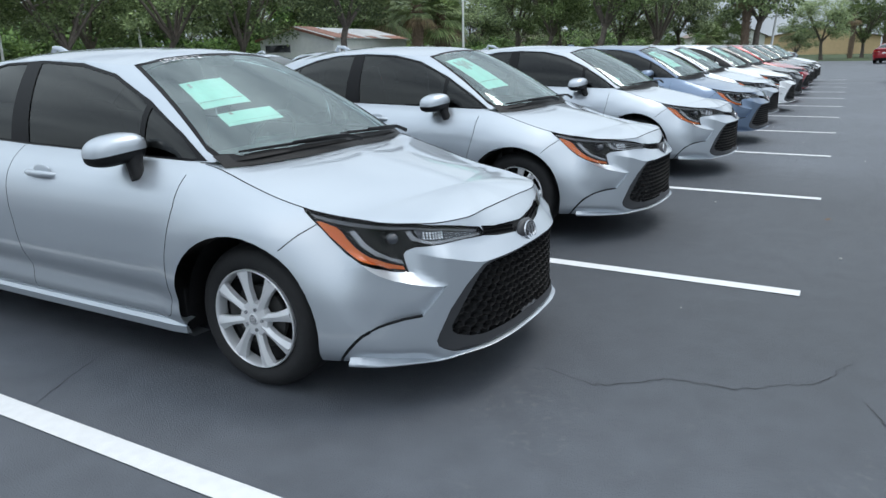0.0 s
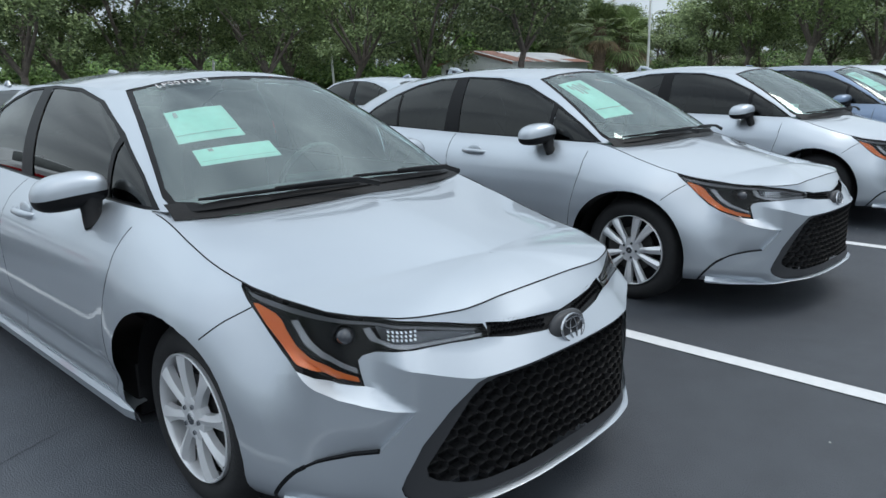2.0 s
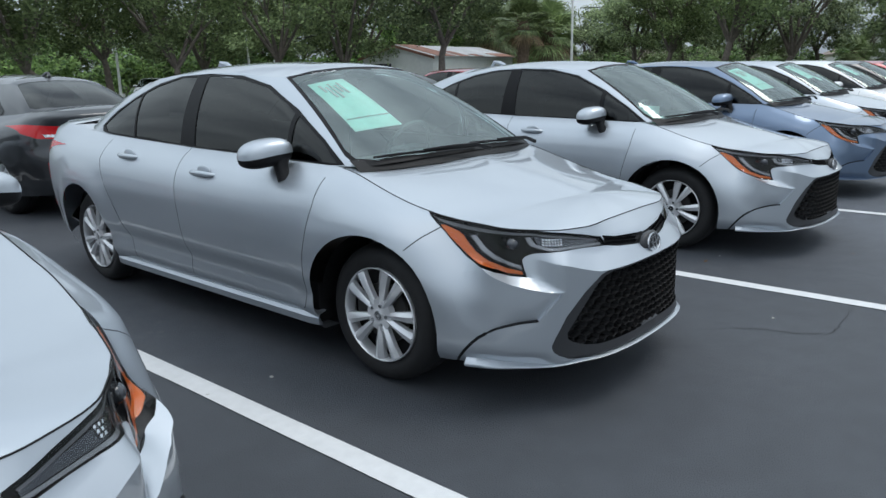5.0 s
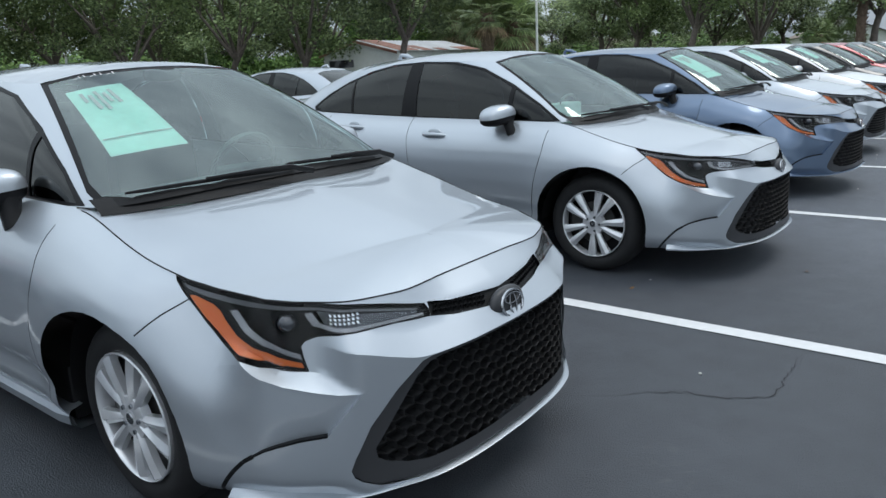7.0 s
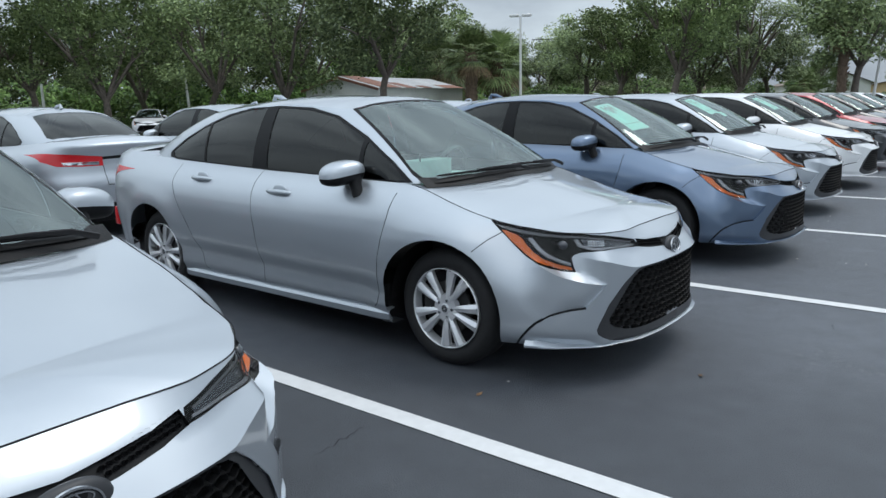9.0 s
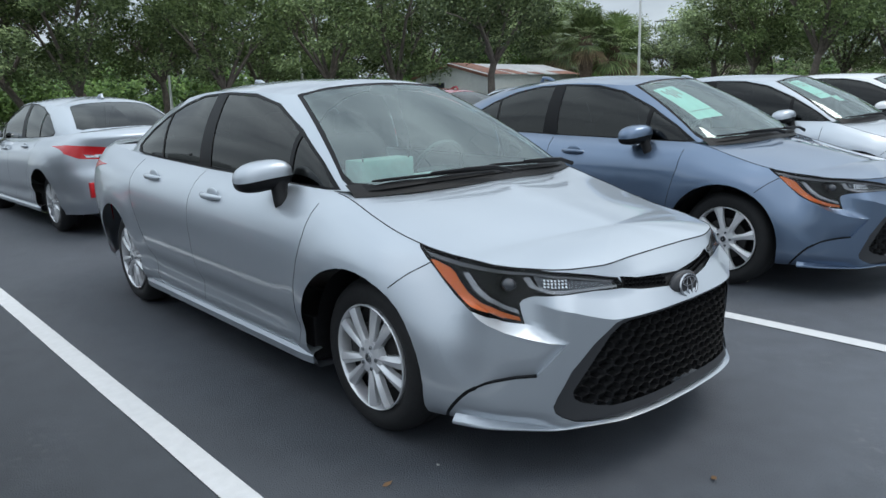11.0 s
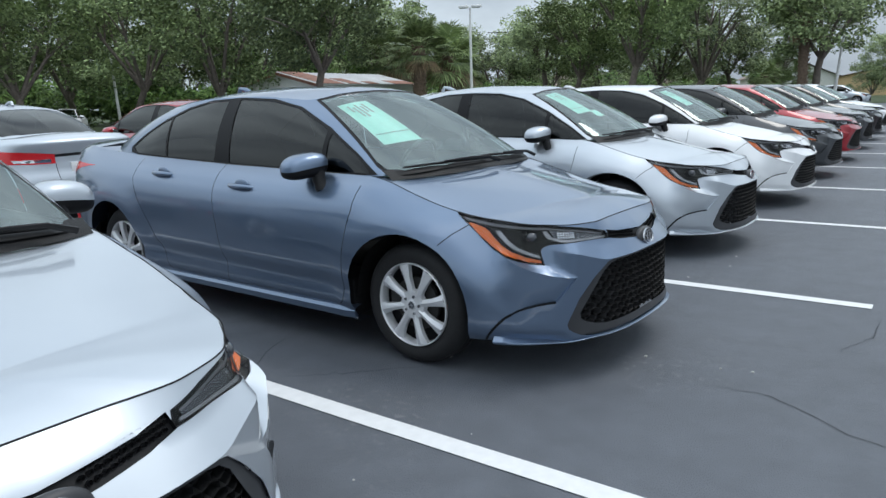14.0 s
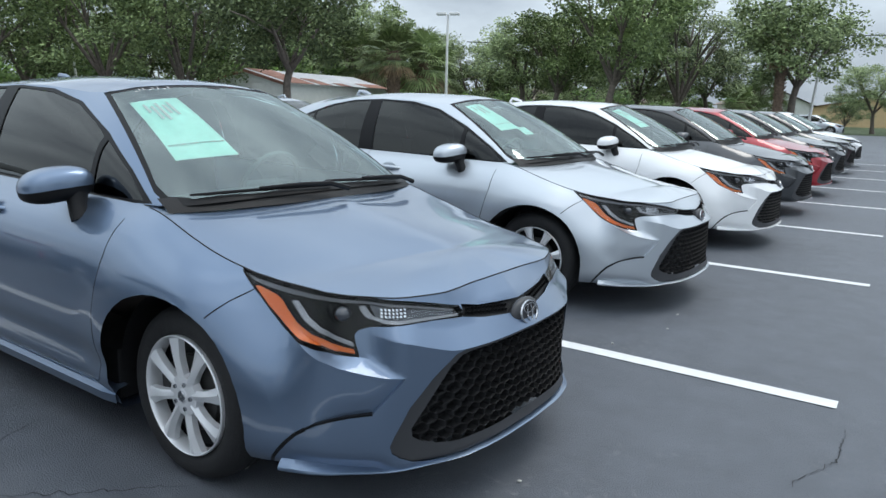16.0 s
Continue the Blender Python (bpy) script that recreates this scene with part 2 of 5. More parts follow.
# ---- the sedan: one shape, shared by the whole row ----
AXLE_F, AXLE_R, HUB_Z, TRACK = 0.935, 3.635, 0.317, 0.80
outline = curve1([(0.0, 0.0, 0.0), (0.19, 0.012, 0.19), (0.36, 0.045, 0.355), (0.48, 0.10, 0.465), (0.61, 0.165, 0.58), (0.72, 0.245, 0.658), (0.86, 0.352, 0.745), (0.99, 0.48, 0.795), (1.17, 0.66, 0.845), (1.42, 0.91, 0.875), (1.9, 1.4, 0.885), (2.8, 2.3, 0.888), (3.7, 3.2, 0.888), (4.3, 3.8, 0.872), (4.72, 4.2, 0.82), (4.99, 4.44, 0.70), (5.2, 4.565, 0.53), (5.45, 4.62, 0.30), (5.75, 4.63, 0.0)])
OUT_END = 5.75
z_edge = curve1([(0.0, 0.738), (0.36, 0.735), (0.72, 0.744), (1.0, 0.768), (1.17, 0.795), (1.42, 0.858), (1.72, 0.94), (2.0, 0.955), (2.6, 0.968), (3.2, 0.985), (3.9, 1.005), (4.4, 1.03), (4.8, 1.055), (5.2, 1.065), (5.75, 1.07)])
in_edge = curve1([(0.0, 0.155), (0.19, 0.148), (0.36, 0.115), (0.55, 0.084), (0.72, 0.097), (0.9, 0.122), (1.17, 0.142), (1.42, 0.155), (1.72, 0.175), (2.2, 0.178), (3.9, 0.18), (4.4, 0.19), (4.8, 0.17), (5.2, 0.12), (5.75, 0.10)])
z_low = curve1([(0.0, 0.224), (0.3, 0.216), (0.5, 0.206), (0.62, 0.200), (0.99, 0.205), (1.5, 0.20), (4.0, 0.205), (4.8, 0.24), (5.2, 0.26), (5.75, 0.26)])
# share of the edge's inset against height, for the flanks and for the two ends
flank = curve1([(0.0, 0.46), (0.05, 0.40), (0.10, 0.26), (0.22, 0.17), (0.38, 0.05), (0.50, 0.0), (0.62, 0.0), (0.72, 0.05), (0.80, 0.15), (0.88, 0.36), (0.94, 0.62), (1.0, 1.0)])
front = curve1([(0.0, 0.02), (0.04, -0.06), (0.10, -0.03), (0.20, 0.0), (0.50, 0.01), (1.0, 0.03)])
corner = curve1([(0.0, 0.34), (0.10, 0.16), (0.16, 0.03), (0.30, 0.0), (0.55, 0.0), (1.0, 0.03)])
# heights of the two creases of the nose: the fin under the lamp and the bar over the grille
z_fin = curve1([(0.0, 0.503), (0.575, 0.503), (0.637, 0.511), (0.70, 0.524), (0.78, 0.545), (0.846, 0.573), (0.895, 0.597), (0.945, 0.628), (1.0, 0.65), (1.2, 0.69), (1.74, 0.74), (5.75, 0.80)])
z_bar = curve1([(0.0, 0.576), (0.2, 0.573), (0.395, 0.571), (0.49, 0.591), (0.555, 0.611), (0.625, 0.624), (0.716, 0.634), (0.80, 0.65), (0.9, 0.68), (1.0, 0.71), (1.2, 0.745), (1.74, 0.86), (5.75, 0.95)])
shoulder = curve1([(0.0, 0.34), (0.06, 0.12), (0.12, 0.04), (0.30, 0.0), (0.45, 0.04), (0.55, 0.13), (0.64, 0.29), (0.72, 0.47), (0.80, 0.66), (0.90, 0.86), (1.0, 1.0)])
fin_deep = curve1([(0.0, 0.006), (0.575, 0.006), (0.716, 0.034), (0.78, 0.026), (0.846, 0.019), (0.9, 0.014), (1.0, 0.010), (5.75, 0.010)])
rear = curve1([(0.0, 0.6), (0.08, 0.3), (0.2, 0.05), (0.42, 0.0), (0.50, 0.10), (0.57, 0.32), (0.75, 0.45), (0.93, 0.34), (1.0, 1.0)])


def ring(s):
    """Plan outline and its inward normal."""
    p, q = outline(max(s - 0.02, 0.0)), outline(min(s + 0.02, OUT_END))
    t = q - p
    if s < 0.02:
        t = np.array([0.0, 1.0])
    if s > OUT_END - 0.02:
        t = np.array([0.0, -1.0])
    t = t / np.hypot(*t)
    return outline(s), np.array([t[1], -t[0]])


def broken(x, keys):
    """A line broken at its keys, with sharp corners."""
    for (x0, y0), (x1, y1) in zip(keys, keys[1:]):
        if x <= x1:
            return y0 + (y1 - y0) * max(x - x0, 0.0) / (x1 - x0)
    return keys[-1][1]


def row_height(s, t):
    """Rows of the shell run along the two creases: t = 0.5 on the fin, 0.75 on the bar."""
    return broken(t, [(0.0, z_low(s)), (0.5, z_fin(s)), (0.75, z_bar(s)), (1.0, z_edge(s))])


def flank_at(s, z):
    o, n = ring(s)
    t = (z - z_low(s)) / (z_edge(s) - z_low(s))
    wf, wr = 1 - sstep(0.5, 1.15, s), sstep(4.75, 5.15, s)
    wc = sstep(0.565, 0.70, s) * (1 - sstep(0.95, 1.35, s))
    d = wr * rear(t) + (1 - wf - wr) * flank(t)
    if wf > 0:
        zb, mid = z_bar(s), sstep(0.05, 0.45, s)
        if z <= zb:
            f = front((z - z_low(s)) / (zb - z_low(s)))
        else:
            f = broken((z - zb) / (z_edge(s) - zb), [(0.0, 0.03), (0.44, 0.42 + 0.16 * mid), (0.63, 0.56 + 0.14 * mid), (1.0, 1.0)])
        d += wf * f
    if wc > 0:
        zf = z_fin(s)
        if z <= zf:
            c = corner((z - z_low(s)) / (zf - z_low(s)))
        else:
            c = broken(z, [(zf, 0.03), (zf + fin_deep(s), 0.58 + 0.20 * sstep(0.72, 0.85, s)), (z_edge(s), 1.0)])
        soft = sstep(0.82, 0.99, s)
        c = c * (1 - soft) + shoulder(t) * soft
        d = d * (1 - wc) + wc * c
    d *= in_edge(s)
    # swelling over the wheel arches
    for ax in (AXLE_F, AXLE_R):
        r = math.hypot(o[0] - ax, z - HUB_Z)
        d -= 0.016 * sstep(0.56, 0.40, r) * (1 - wf) * (1 - wr) if r < 0.56 else 0
    # crease along the doors
    if 1.5 < s < 4.4:
        zc = 0.30 + 0.05 * (s - 1.7) / 2.5
        d += 0.022 * math.exp(-((z - zc - 0.06) / 0.05) ** 2) * sstep(1.6, 2.0, s) * (1 - sstep(3.6, 4.1, s))
    p = o + n * d
    return Vector((-p[0], p[1], z))


def flank_point(s, t):
    return flank_at(s, row_height(s, t))


spine_z = curve1([(0.30, 0.785), (0.5, 0.838), (0.75, 0.892), (0.95, 0.932), (1.15, 0.965), (3.9, 1.08), (4.3, 1.098), (4.5, 1.09)])
# greenhouse: foot and head of the pillars and glass, front middle to rear middle
foot = curve1([(-0.35, 1.03, -0.35, 0.962), (0.0, 1.00, 0.0, 0.968), (0.35, 1.03, 0.35, 0.962), (0.62, 1.10, 0.61, 0.95), (0.75, 1.20, 0.69, 0.945), (0.9, 1.35, 0.708, 0.948), (1.5, 2.0, 0.710, 0.955), (2.1, 2.6, 0.708, 0.968), (2.8, 3.3, 0.70, 0.99), (3.2, 3.68, 0.675, 1.01), (3.5, 3.93, 0.58, 1.045), (3.75, 4.05, 0.36, 1.07), (4.1, 4.08, 0.0, 1.08)])
head = curve1([(-0.35, 1.80, -0.31, 1.378), (0.0, 1.78, 0.0, 1.392), (0.35, 1.80, 0.31, 1.378), (0.62, 1.845, 0.46, 1.35), (0.75, 1.91, 0.505, 1.345), (0.9, 2.02, 0.53, 1.355), (1.5, 2.3, 0.545, 1.374), (2.1, 2.65, 0.55, 1.376), (2.8, 3.02, 0.535, 1.352), (3.2, 3.22, 0.505, 1.328), (3.5, 3.32, 0.44, 1.332), (3.75, 3.33, 0.26, 1.358), (4.1, 3.33, 0.0, 1.366)])
roof_z = curve1([(1.78, 1.392), (2.1, 1.425), (2.5, 1.436), (2.9, 1.42), (3.33, 1.366)])


def house_point(a, h):
    """a: round the greenhouse, h: 0 at its foot, 1 at the roof."""
    p, q = foot(a), head(a)
    v = p + (q - p) * h
    bulge = 0.028 * 4 * h * (1 - h)
    out = np.array([-0.5, 0.0, 0.86]) * (1 - sstep(0.5, 0.85, a)) + np.array([0.0, 1.0, 0.25]) * sstep(0.5, 0.85, a) * (1 - sstep(3.2, 3.6, a)) + np.array([0.4, 0.0, 0.9]) * sstep(3.2, 3.6, a)
    v = v + out * bulge
    return Vector((-v[0], v[1], v[2]))


LABELS = dict(body=0, hood=1, front_door=2, rear_door=3, trunk=4, gap=5, lamp=6, grille=7, surround=8, upper=9, windshield=10, side_glass=11, rear_glass=12, trim=13, tail=14, pocket=15, reverse=16, rear_trim=17, roof=18, frit=19)


def half_shell():
    bm = bmesh.new()
    tag = bm.faces.layers.int.new("tag")
    ss = list(np.concatenate([np.arange(0, 1.3, 0.020), np.arange(1.3, 4.6, 0.055), np.arange(4.6, OUT_END, 0.045), [OUT_END]]))
    ts = [0, 0.012, 0.03, 0.05] + list(np.linspace(0.08, 0.49, 15)) + [0.5, 0.508, 0.525, 0.55, 0.58, 0.62, 0.66, 0.70, 0.742, 0.75, 0.76] + list(np.linspace(0.785, 0.98, 9)) + [0.99, 1.0]
    rows = [[bm.verts.new(flank_point(s, t)) for t in ts] for s in ss]
    grid_faces(bm, rows)
    # hood and boot lid: from the edge to the spine
    for lo, hi, spin, label in ((0.0, 1.74, (0.36, 1.02), "hood"), (4.62, OUT_END, (4.08, 4.40), "trunk")):
        rr = []
        for s, row in zip(ss, rows):
            if not lo - 1e-6 <= s <= hi:
                continue
            e = row[-1].co
            uc = min(max(-e.x - (0.16 if label == "hood" else -0.02), spin[0]), spin[1])
            c = Vector((-uc, 0.0, spine_z(uc)))
            ln = [row[-1]]
            for k in range(1, 19):
                r = (k / 18) ** 1.3
                g = 1 - (1 - r) ** 1.75
                ln.append(bm.verts.new((e.x + (c.x - e.x) * r, e.y + (c.y - e.y) * r, e.z + (c.z - e.z) * g)))
            rr.append(ln)
        for f in grid_faces(bm, rr):
            f[tag] = LABELS[label]
    # greenhouse
    aa = list(np.arange(0, 4.1, 0.045)) + [4.1]
    hs = np.linspace(0, 1, 22)
    gr = [[bm.verts.new(house_point(a, h)) for h in hs] for a in aa]
    grid_faces(bm, gr)
    rr = []
    for row in gr:
        e = row[-1].co
        uc = min(max(-e.x, 2.05), 3.05)
        c = Vector((-uc, 0, roof_z(uc)))
        ln = [row[-1]]
        for k in range(1, 13):
            r = k / 12
            g = 1 - (1 - r) ** 2.2
            ln.append(bm.verts.new((e.x + (c.x - e.x) * r, e.y * (1 - r), e.z + (c.z - e.z) * g)))
        rr.append(ln)
    for f in grid_faces(bm, rr):
        f[tag] = LABELS["roof"]
    # sill between the shoulder and the greenhouse foot
    edge = [row[-1] for s, row in zip(ss, rows) if 1.70 <= s <= 4.66]
    low = [row[0] for a, row in zip(aa, gr) if a >= 0.6]
    sill = []
    for v in edge:
        w = min(low, key=lambda q: (q.co - v.co).length)
        sill.append([v, w])
    grid_faces(bm, sill)
    bmesh.ops.remove_doubles(bm, verts=bm.verts, dist=0.0008)
    bmesh.ops.dissolve_degenerate(bm, edges=bm.edges, dist=0.0005)
    bm.normal_update()
    for f in bm.faces:
        c = f.calc_center_median()
        core = Vector((min(max(c.x, -3.9), -0.7), 0.0, 0.55 if c.z < 0.95 else 0.8))
        if f.normal.dot(c - core) < 0:
            f.normal_flip()
    return bm, tag


def circle(cx, cz, r, n=40):
    return [(cx + r * math.cos(k * math.tau / n), cz + r * math.sin(k * math.tau / n)) for k in range(n)]


def seg_dist(p, a, b):
    ax, ay, bx, by = *a, *b
    t = min(max(((p[0] - ax) * (bx - ax) + (p[1] - ay) * (by - ay)) / ((bx - ax) ** 2 + (by - ay) ** 2), 0), 1)
    return math.hypot(p[0] - ax - t * (bx - ax), p[1] - ay - t * (by - ay))


def carve_shell():
    bm, tag = half_shell()
    L = LABELS
    # wheel arches
    for ax in (AXLE_F, AXLE_R):
        fs = carve(bm, tag, circle(-ax, HUB_Z + 0.006, 0.370), (0, 2), L["body"], lambda c: c.y > 0.4 and c.z < 0.75)
        bmesh.ops.delete(bm, geom=fs, context="FACES")
    # doors
    side = lambda c: c.y > 0.6 and 0.15 < c.z < 1.0
    front_gap = [(-1.275, 1.0), (-1.262, 0.90), (-1.262, 0.78), (-1.31, 0.58), (-1.345, 0.36), (-1.365, 0.29), (-1.40, 0.265)]
    rear_gap = [(-2.96, 0.265), (-3.01, 0.285), (-3.04, 0.38), (-3.12, 0.56), (-3.25, 0.74), (-3.33, 0.87), (-3.35, 1.02)]
    mid_gap = [(-2.36, 0.262), (-2.38, 0.60), (-2.45, 0.98)]
    carve(bm, tag, front_gap[::-1] + [(-2.45, 1.0)] + mid_gap[::-1], (0, 2), L["front_door"], side)
    carve(bm, tag, rear_gap + [(-2.45, 1.02)] + mid_gap[::-1], (0, 2), L["rear_door"], side)
    gaps = [front_gap[1:] + rear_gap[:-1] + [(-3.345, 0.985)], mid_gap, [(-0.61, 0.750), (-0.67, 0.705), (-0.722, 0.652)]]
    for line in gaps:
        for q in strip_polys(line, 0.0045):
            carve(bm, tag, q, (0, 2), L["gap"], lambda c: c.y > 0.6 and c.z < 1.01)
    # front lamps, grilles and bumper, seen from the front
    face = lambda c: c.x > -0.80 and c.z < 0.80
    lampp = [(0.276, 0.653), (0.303, 0.689), (0.40, 0.712), (0.484, 0.728), (0.595, 0.741), (0.685, 0.748), (0.762, 0.755), (0.843, 0.766), (0.927, 0.782), (0.994, 0.797), (0.992, 0.786), (0.968, 0.757), (0.937, 0.724), (0.90, 0.680), (0.858, 0.636), (0.815, 0.608), (0.76, 0.586), (0.70, 0.568), (0.629, 0.561), (0.640, 0.600), (0.645, 0.628), (0.634, 0.641), (0.60, 0.652), (0.52, 0.661), (0.39, 0.660)]
    carve_diag(bm, tag, lampp, L["lamp"], lambda c: True)
    carve(bm, tag, [(-0.001, 0.662), (0.037, 0.664), (0.213, 0.675), (0.292, 0.690), (0.303, 0.653), (0.224, 0.638), (0.104, 0.628), (-0.001, 0.622)], (1, 2), L["upper"], lambda c: face(c) and c.x > -0.2)
    carve(bm, tag, [(-0.001, 0.574), (0.28, 0.571), (0.365, 0.569), (0.394, 0.560), (0.463, 0.494), (0.537, 0.405), (0.578, 0.318), (0.589, 0.285), (0.583, 0.262), (0.565, 0.245), (0.53, 0.227), (0.47, 0.217), (0.39, 0.216), (0.25, 0.222), (0.1, 0.228), (-0.001, 0.229)], (1, 2), L["surround"], lambda c: c.x > -0.45)
    carve(bm, tag, [(-0.001, 0.564), (0.33, 0.559), (0.37, 0.550), (0.408, 0.518), (0.475, 0.412), (0.528, 0.332), (0.524, 0.305), (0.50, 0.287), (0.45, 0.270), (0.40, 0.264), (0.20, 0.270), (-0.001, 0.276)], (1, 2), L["grille"], lambda c: c.x > -0.45)
    fin = [(0.81, 0.597), (0.762, 0.573), (0.697, 0.545), (0.62, 0.524), (0.555, 0.511), (0.492, 0.503), (0.543, 0.450), (0.593, 0.396), (0.667, 0.389), (0.728, 0.377), (0.765, 0.366), (0.80, 0.347), (0.828, 0.330)]
    deep = [0.0, 0.004, 0.007, 0.009, 0.010, 0.010, 0.013, 0.016, 0.015, 0.012, 0.009, 0.005, 0.0]
    lid = [(0.828, 0.330), (0.90, 0.40), (0.93, 0.50), (0.88, 0.58), (0.81, 0.597)]
    cheek = carve_diag(bm, tag, fin + lid[1:-1], L["pocket"], lambda c: c.z < 0.64)
    rim = [e for e in {e for f in cheek for e in f.edges} if sum(1 for f in e.link_faces if f[tag] == L["pocket"]) == 1 and len(e.link_faces) == 2]
    pairs = [(e.verts[0].co.copy(), e.verts[1].co.copy()) for e in rim]
    bmesh.ops.split_edges(bm, edges=rim)

    def sunk(p):
        """The cheek falls away behind the fin, deepest at its inner edge."""
        q = (0.70711 * (p.y - p.x), p.z)
        num = den = 0.0
        near = 9.0
        for a, b, d0, d1 in zip(fin, fin[1:], deep, deep[1:]):
            d = seg_dist(q, a, b)
            t = min(max(((q[0] - a[0]) * (b[0] - a[0]) + (q[1] - a[1]) * (b[1] - a[1])) / ((b[0] - a[0]) ** 2 + (b[1] - a[1]) ** 2), 0), 1)
            w = 1 / (d + 1e-5) ** 2
            num, den, near = num + w * (d0 + (d1 - d0) * t), den + w, min(near, d)
        k = num / den * math.exp(-near / 0.11) * sstep(0.0, 0.05, min(seg_dist(q, a, b) for a, b in zip(lid, lid[1:])))
        return p + Vector((-0.80, -0.60, 0)) * k
    for v in {v for f in bm.faces if f[tag] == L["pocket"] for v in f.verts}:
        v.co = sunk(v.co)
    for p, q in pairs:
        p2, q2 = sunk(p), sunk(q)
        if (p2 - p).length + (q2 - q).length < 0.0006:
            continue
        f = bm.faces.new([bm.verts.new(c) for c in (p, q, q2, p2)])
        f.normal_update()
        if f.normal.y < 0 and f.normal.x < 0.0:
            f.normal_flip()
        f[tag] = L["body"]
    # thin dark groove over the lower skirt
    for q in strip_polys([(0.593, 0.395), (0.667, 0.388), (0.728, 0.376), (0.765, 0.365), (0.80, 0.346)], 0.006) + strip_polys([(0.798, 0.347), (0.828, 0.328), (0.857, 0.298), (0.88, 0.268), (0.898, 0.235), (0.903, 0.19)], 0.012):
        carve_diag(bm, tag, q, L["trim"], lambda c: c.z < 0.42)
    # tail lamps, number plate recess, lower rear trim
    back = lambda c: c.x < -3.9 and c.z < 1.04
    carve(bm, tag, [(0.30, 0.80), (0.30, 0.895), (0.55, 0.925), (0.76, 0.945), (0.80, 0.93), (0.79, 0.86), (0.70, 0.81), (0.5, 0.80)], (1, 2), L["tail"], back)
    carve(bm, tag, [(-0.001, 0.868), (-0.001, 0.898), (0.30, 0.893), (0.30, 0.862)], (1, 2), L["rear_trim"], back)
    carve(bm, tag, [(0.34, 0.812), (0.34, 0.845), (0.66, 0.85), (0.64, 0.82)], (1, 2), L["reverse"], back)
    carve(bm, tag, [(-0.001, 0.25), (0.55, 0.27), (0.62, 0.33), (0.5, 0.40), (-0.001, 0.41)], (1, 2), L["rear_trim"], lambda c: c.x < -4.3)
    for q in strip_polys([(0.30, 0.80), (0.29, 0.60), (-0.002, 0.58)], 0.007):
        carve(bm, tag, q, (1, 2), L["gap"], lambda c: c.x < -4.2 and c.z < 0.82)
    # side glass, with the black frame round it
    up = lambda c: c.y > 0.40 and c.z > 0.93 and -3.85 < c.x < -1.15
    carve(bm, tag, [(-1.215, 0.949), (-1.38, 1.056), (-1.62, 1.188), (-1.90, 1.306), (-2.15, 1.358), (-2.45, 1.372), (-2.75, 1.362), (-3.0, 1.322), (-3.25, 1.245), (-3.45, 1.155), (-3.62, 1.055), (-3.60, 1.020), (-3.50, 1.008), (-3.0, 0.990), (-2.4, 0.970), (-1.8, 0.957), (-1.3, 0.946)], (0, 2), L["trim"], up)
    carve(bm, tag, [(-1.625, 0.961), (-1.630, 1.174), (-1.72, 1.220), (-1.92, 1.300), (-2.16, 1.346), (-2.42, 1.361), (-2.465, 1.361), (-2.445, 0.979)], (0, 2), L["side_glass"], up)
    carve(bm, tag, [(-1.265, 0.957), (-1.38, 1.042), (-1.598, 1.162), (-1.595, 0.960)], (0, 2), L["side_glass"], up)
    carve(bm, tag, [(-2.595, 0.985), (-2.575, 1.359), (-2.76, 1.353), (-3.0, 1.311), (-3.155, 1.263), (-3.13, 1.002)], (0, 2), L["side_glass"], up)
    carve(bm, tag, [(-3.150, 1.003), (-3.172, 1.256), (-3.27, 1.230), (-3.43, 1.153), (-3.59, 1.062), (-3.54, 1.022)], (0, 2), L["side_glass"], up)
    # windshield and rear window, seen from above
    pane = lambda c: c.z > 0.93 and -1.87 < c.x and (c.z > 0.97 + (-c.x - 1.14) * 0.48 - 0.08)
    carve(bm, tag, [(-0.97, -0.001), (-1.0, 0.35), (-1.08, 0.60), (-1.15, 0.668), (-1.24, 0.668), (-1.50, 0.592), (-1.86, 0.486), (-1.835, 0.43), (-1.80, 0.31), (-1.782, -0.001)], (0, 1), L["frit"], pane)
    carve(bm, tag, [(-1.025, -0.001), (-1.05, 0.35), (-1.115, 0.585), (-1.185, 0.648), (-1.26, 0.646), (-1.50, 0.570), (-1.83, 0.472), (-1.81, 0.42), (-1.775, 0.31), (-1.758, -0.001)], (0, 1), L["windshield"], pane)
    carve(bm, tag, [(-3.36, -0.001), (-3.37, 0.25), (-3.38, 0.41), (-3.44, 0.435), (-3.90, 0.535), (-3.965, 0.50), (-4.03, 0.33), (-4.05, -0.001)], (0, 1), L["rear_glass"], lambda c: c.z > 1.04 and c.x > -4.09)
    return bm, tag


def pick(src, tag, labels, mirror, inset=0.0, both=False):
    """The shell's faces with these labels as a mesh of their own; both: with their mirror image."""
    wanted = {LABELS[k] for k in labels}
    out, seen = bmesh.new(), {}
    fs = [f for f in src.faces if f[tag] in wanted]
    for sgn in ((1, -1) if both else ((-1,) if mirror else (1,))):
        seen = {}
        for f in fs:
            vs = []
            for v in f.verts:
                if v not in seen:
                    p = v.co - v.normal * inset
                    seen[v] = out.verts.new((p.x, p.y * sgn, p.z))
                vs.append(seen[v])
            out.faces.new(vs if sgn == 1 else vs[::-1])
    if both:
        bmesh.ops.remove_doubles(out, verts=[v for v in out.verts if abs(v.co.y) < 0.002], dist=0.0015)
    return out


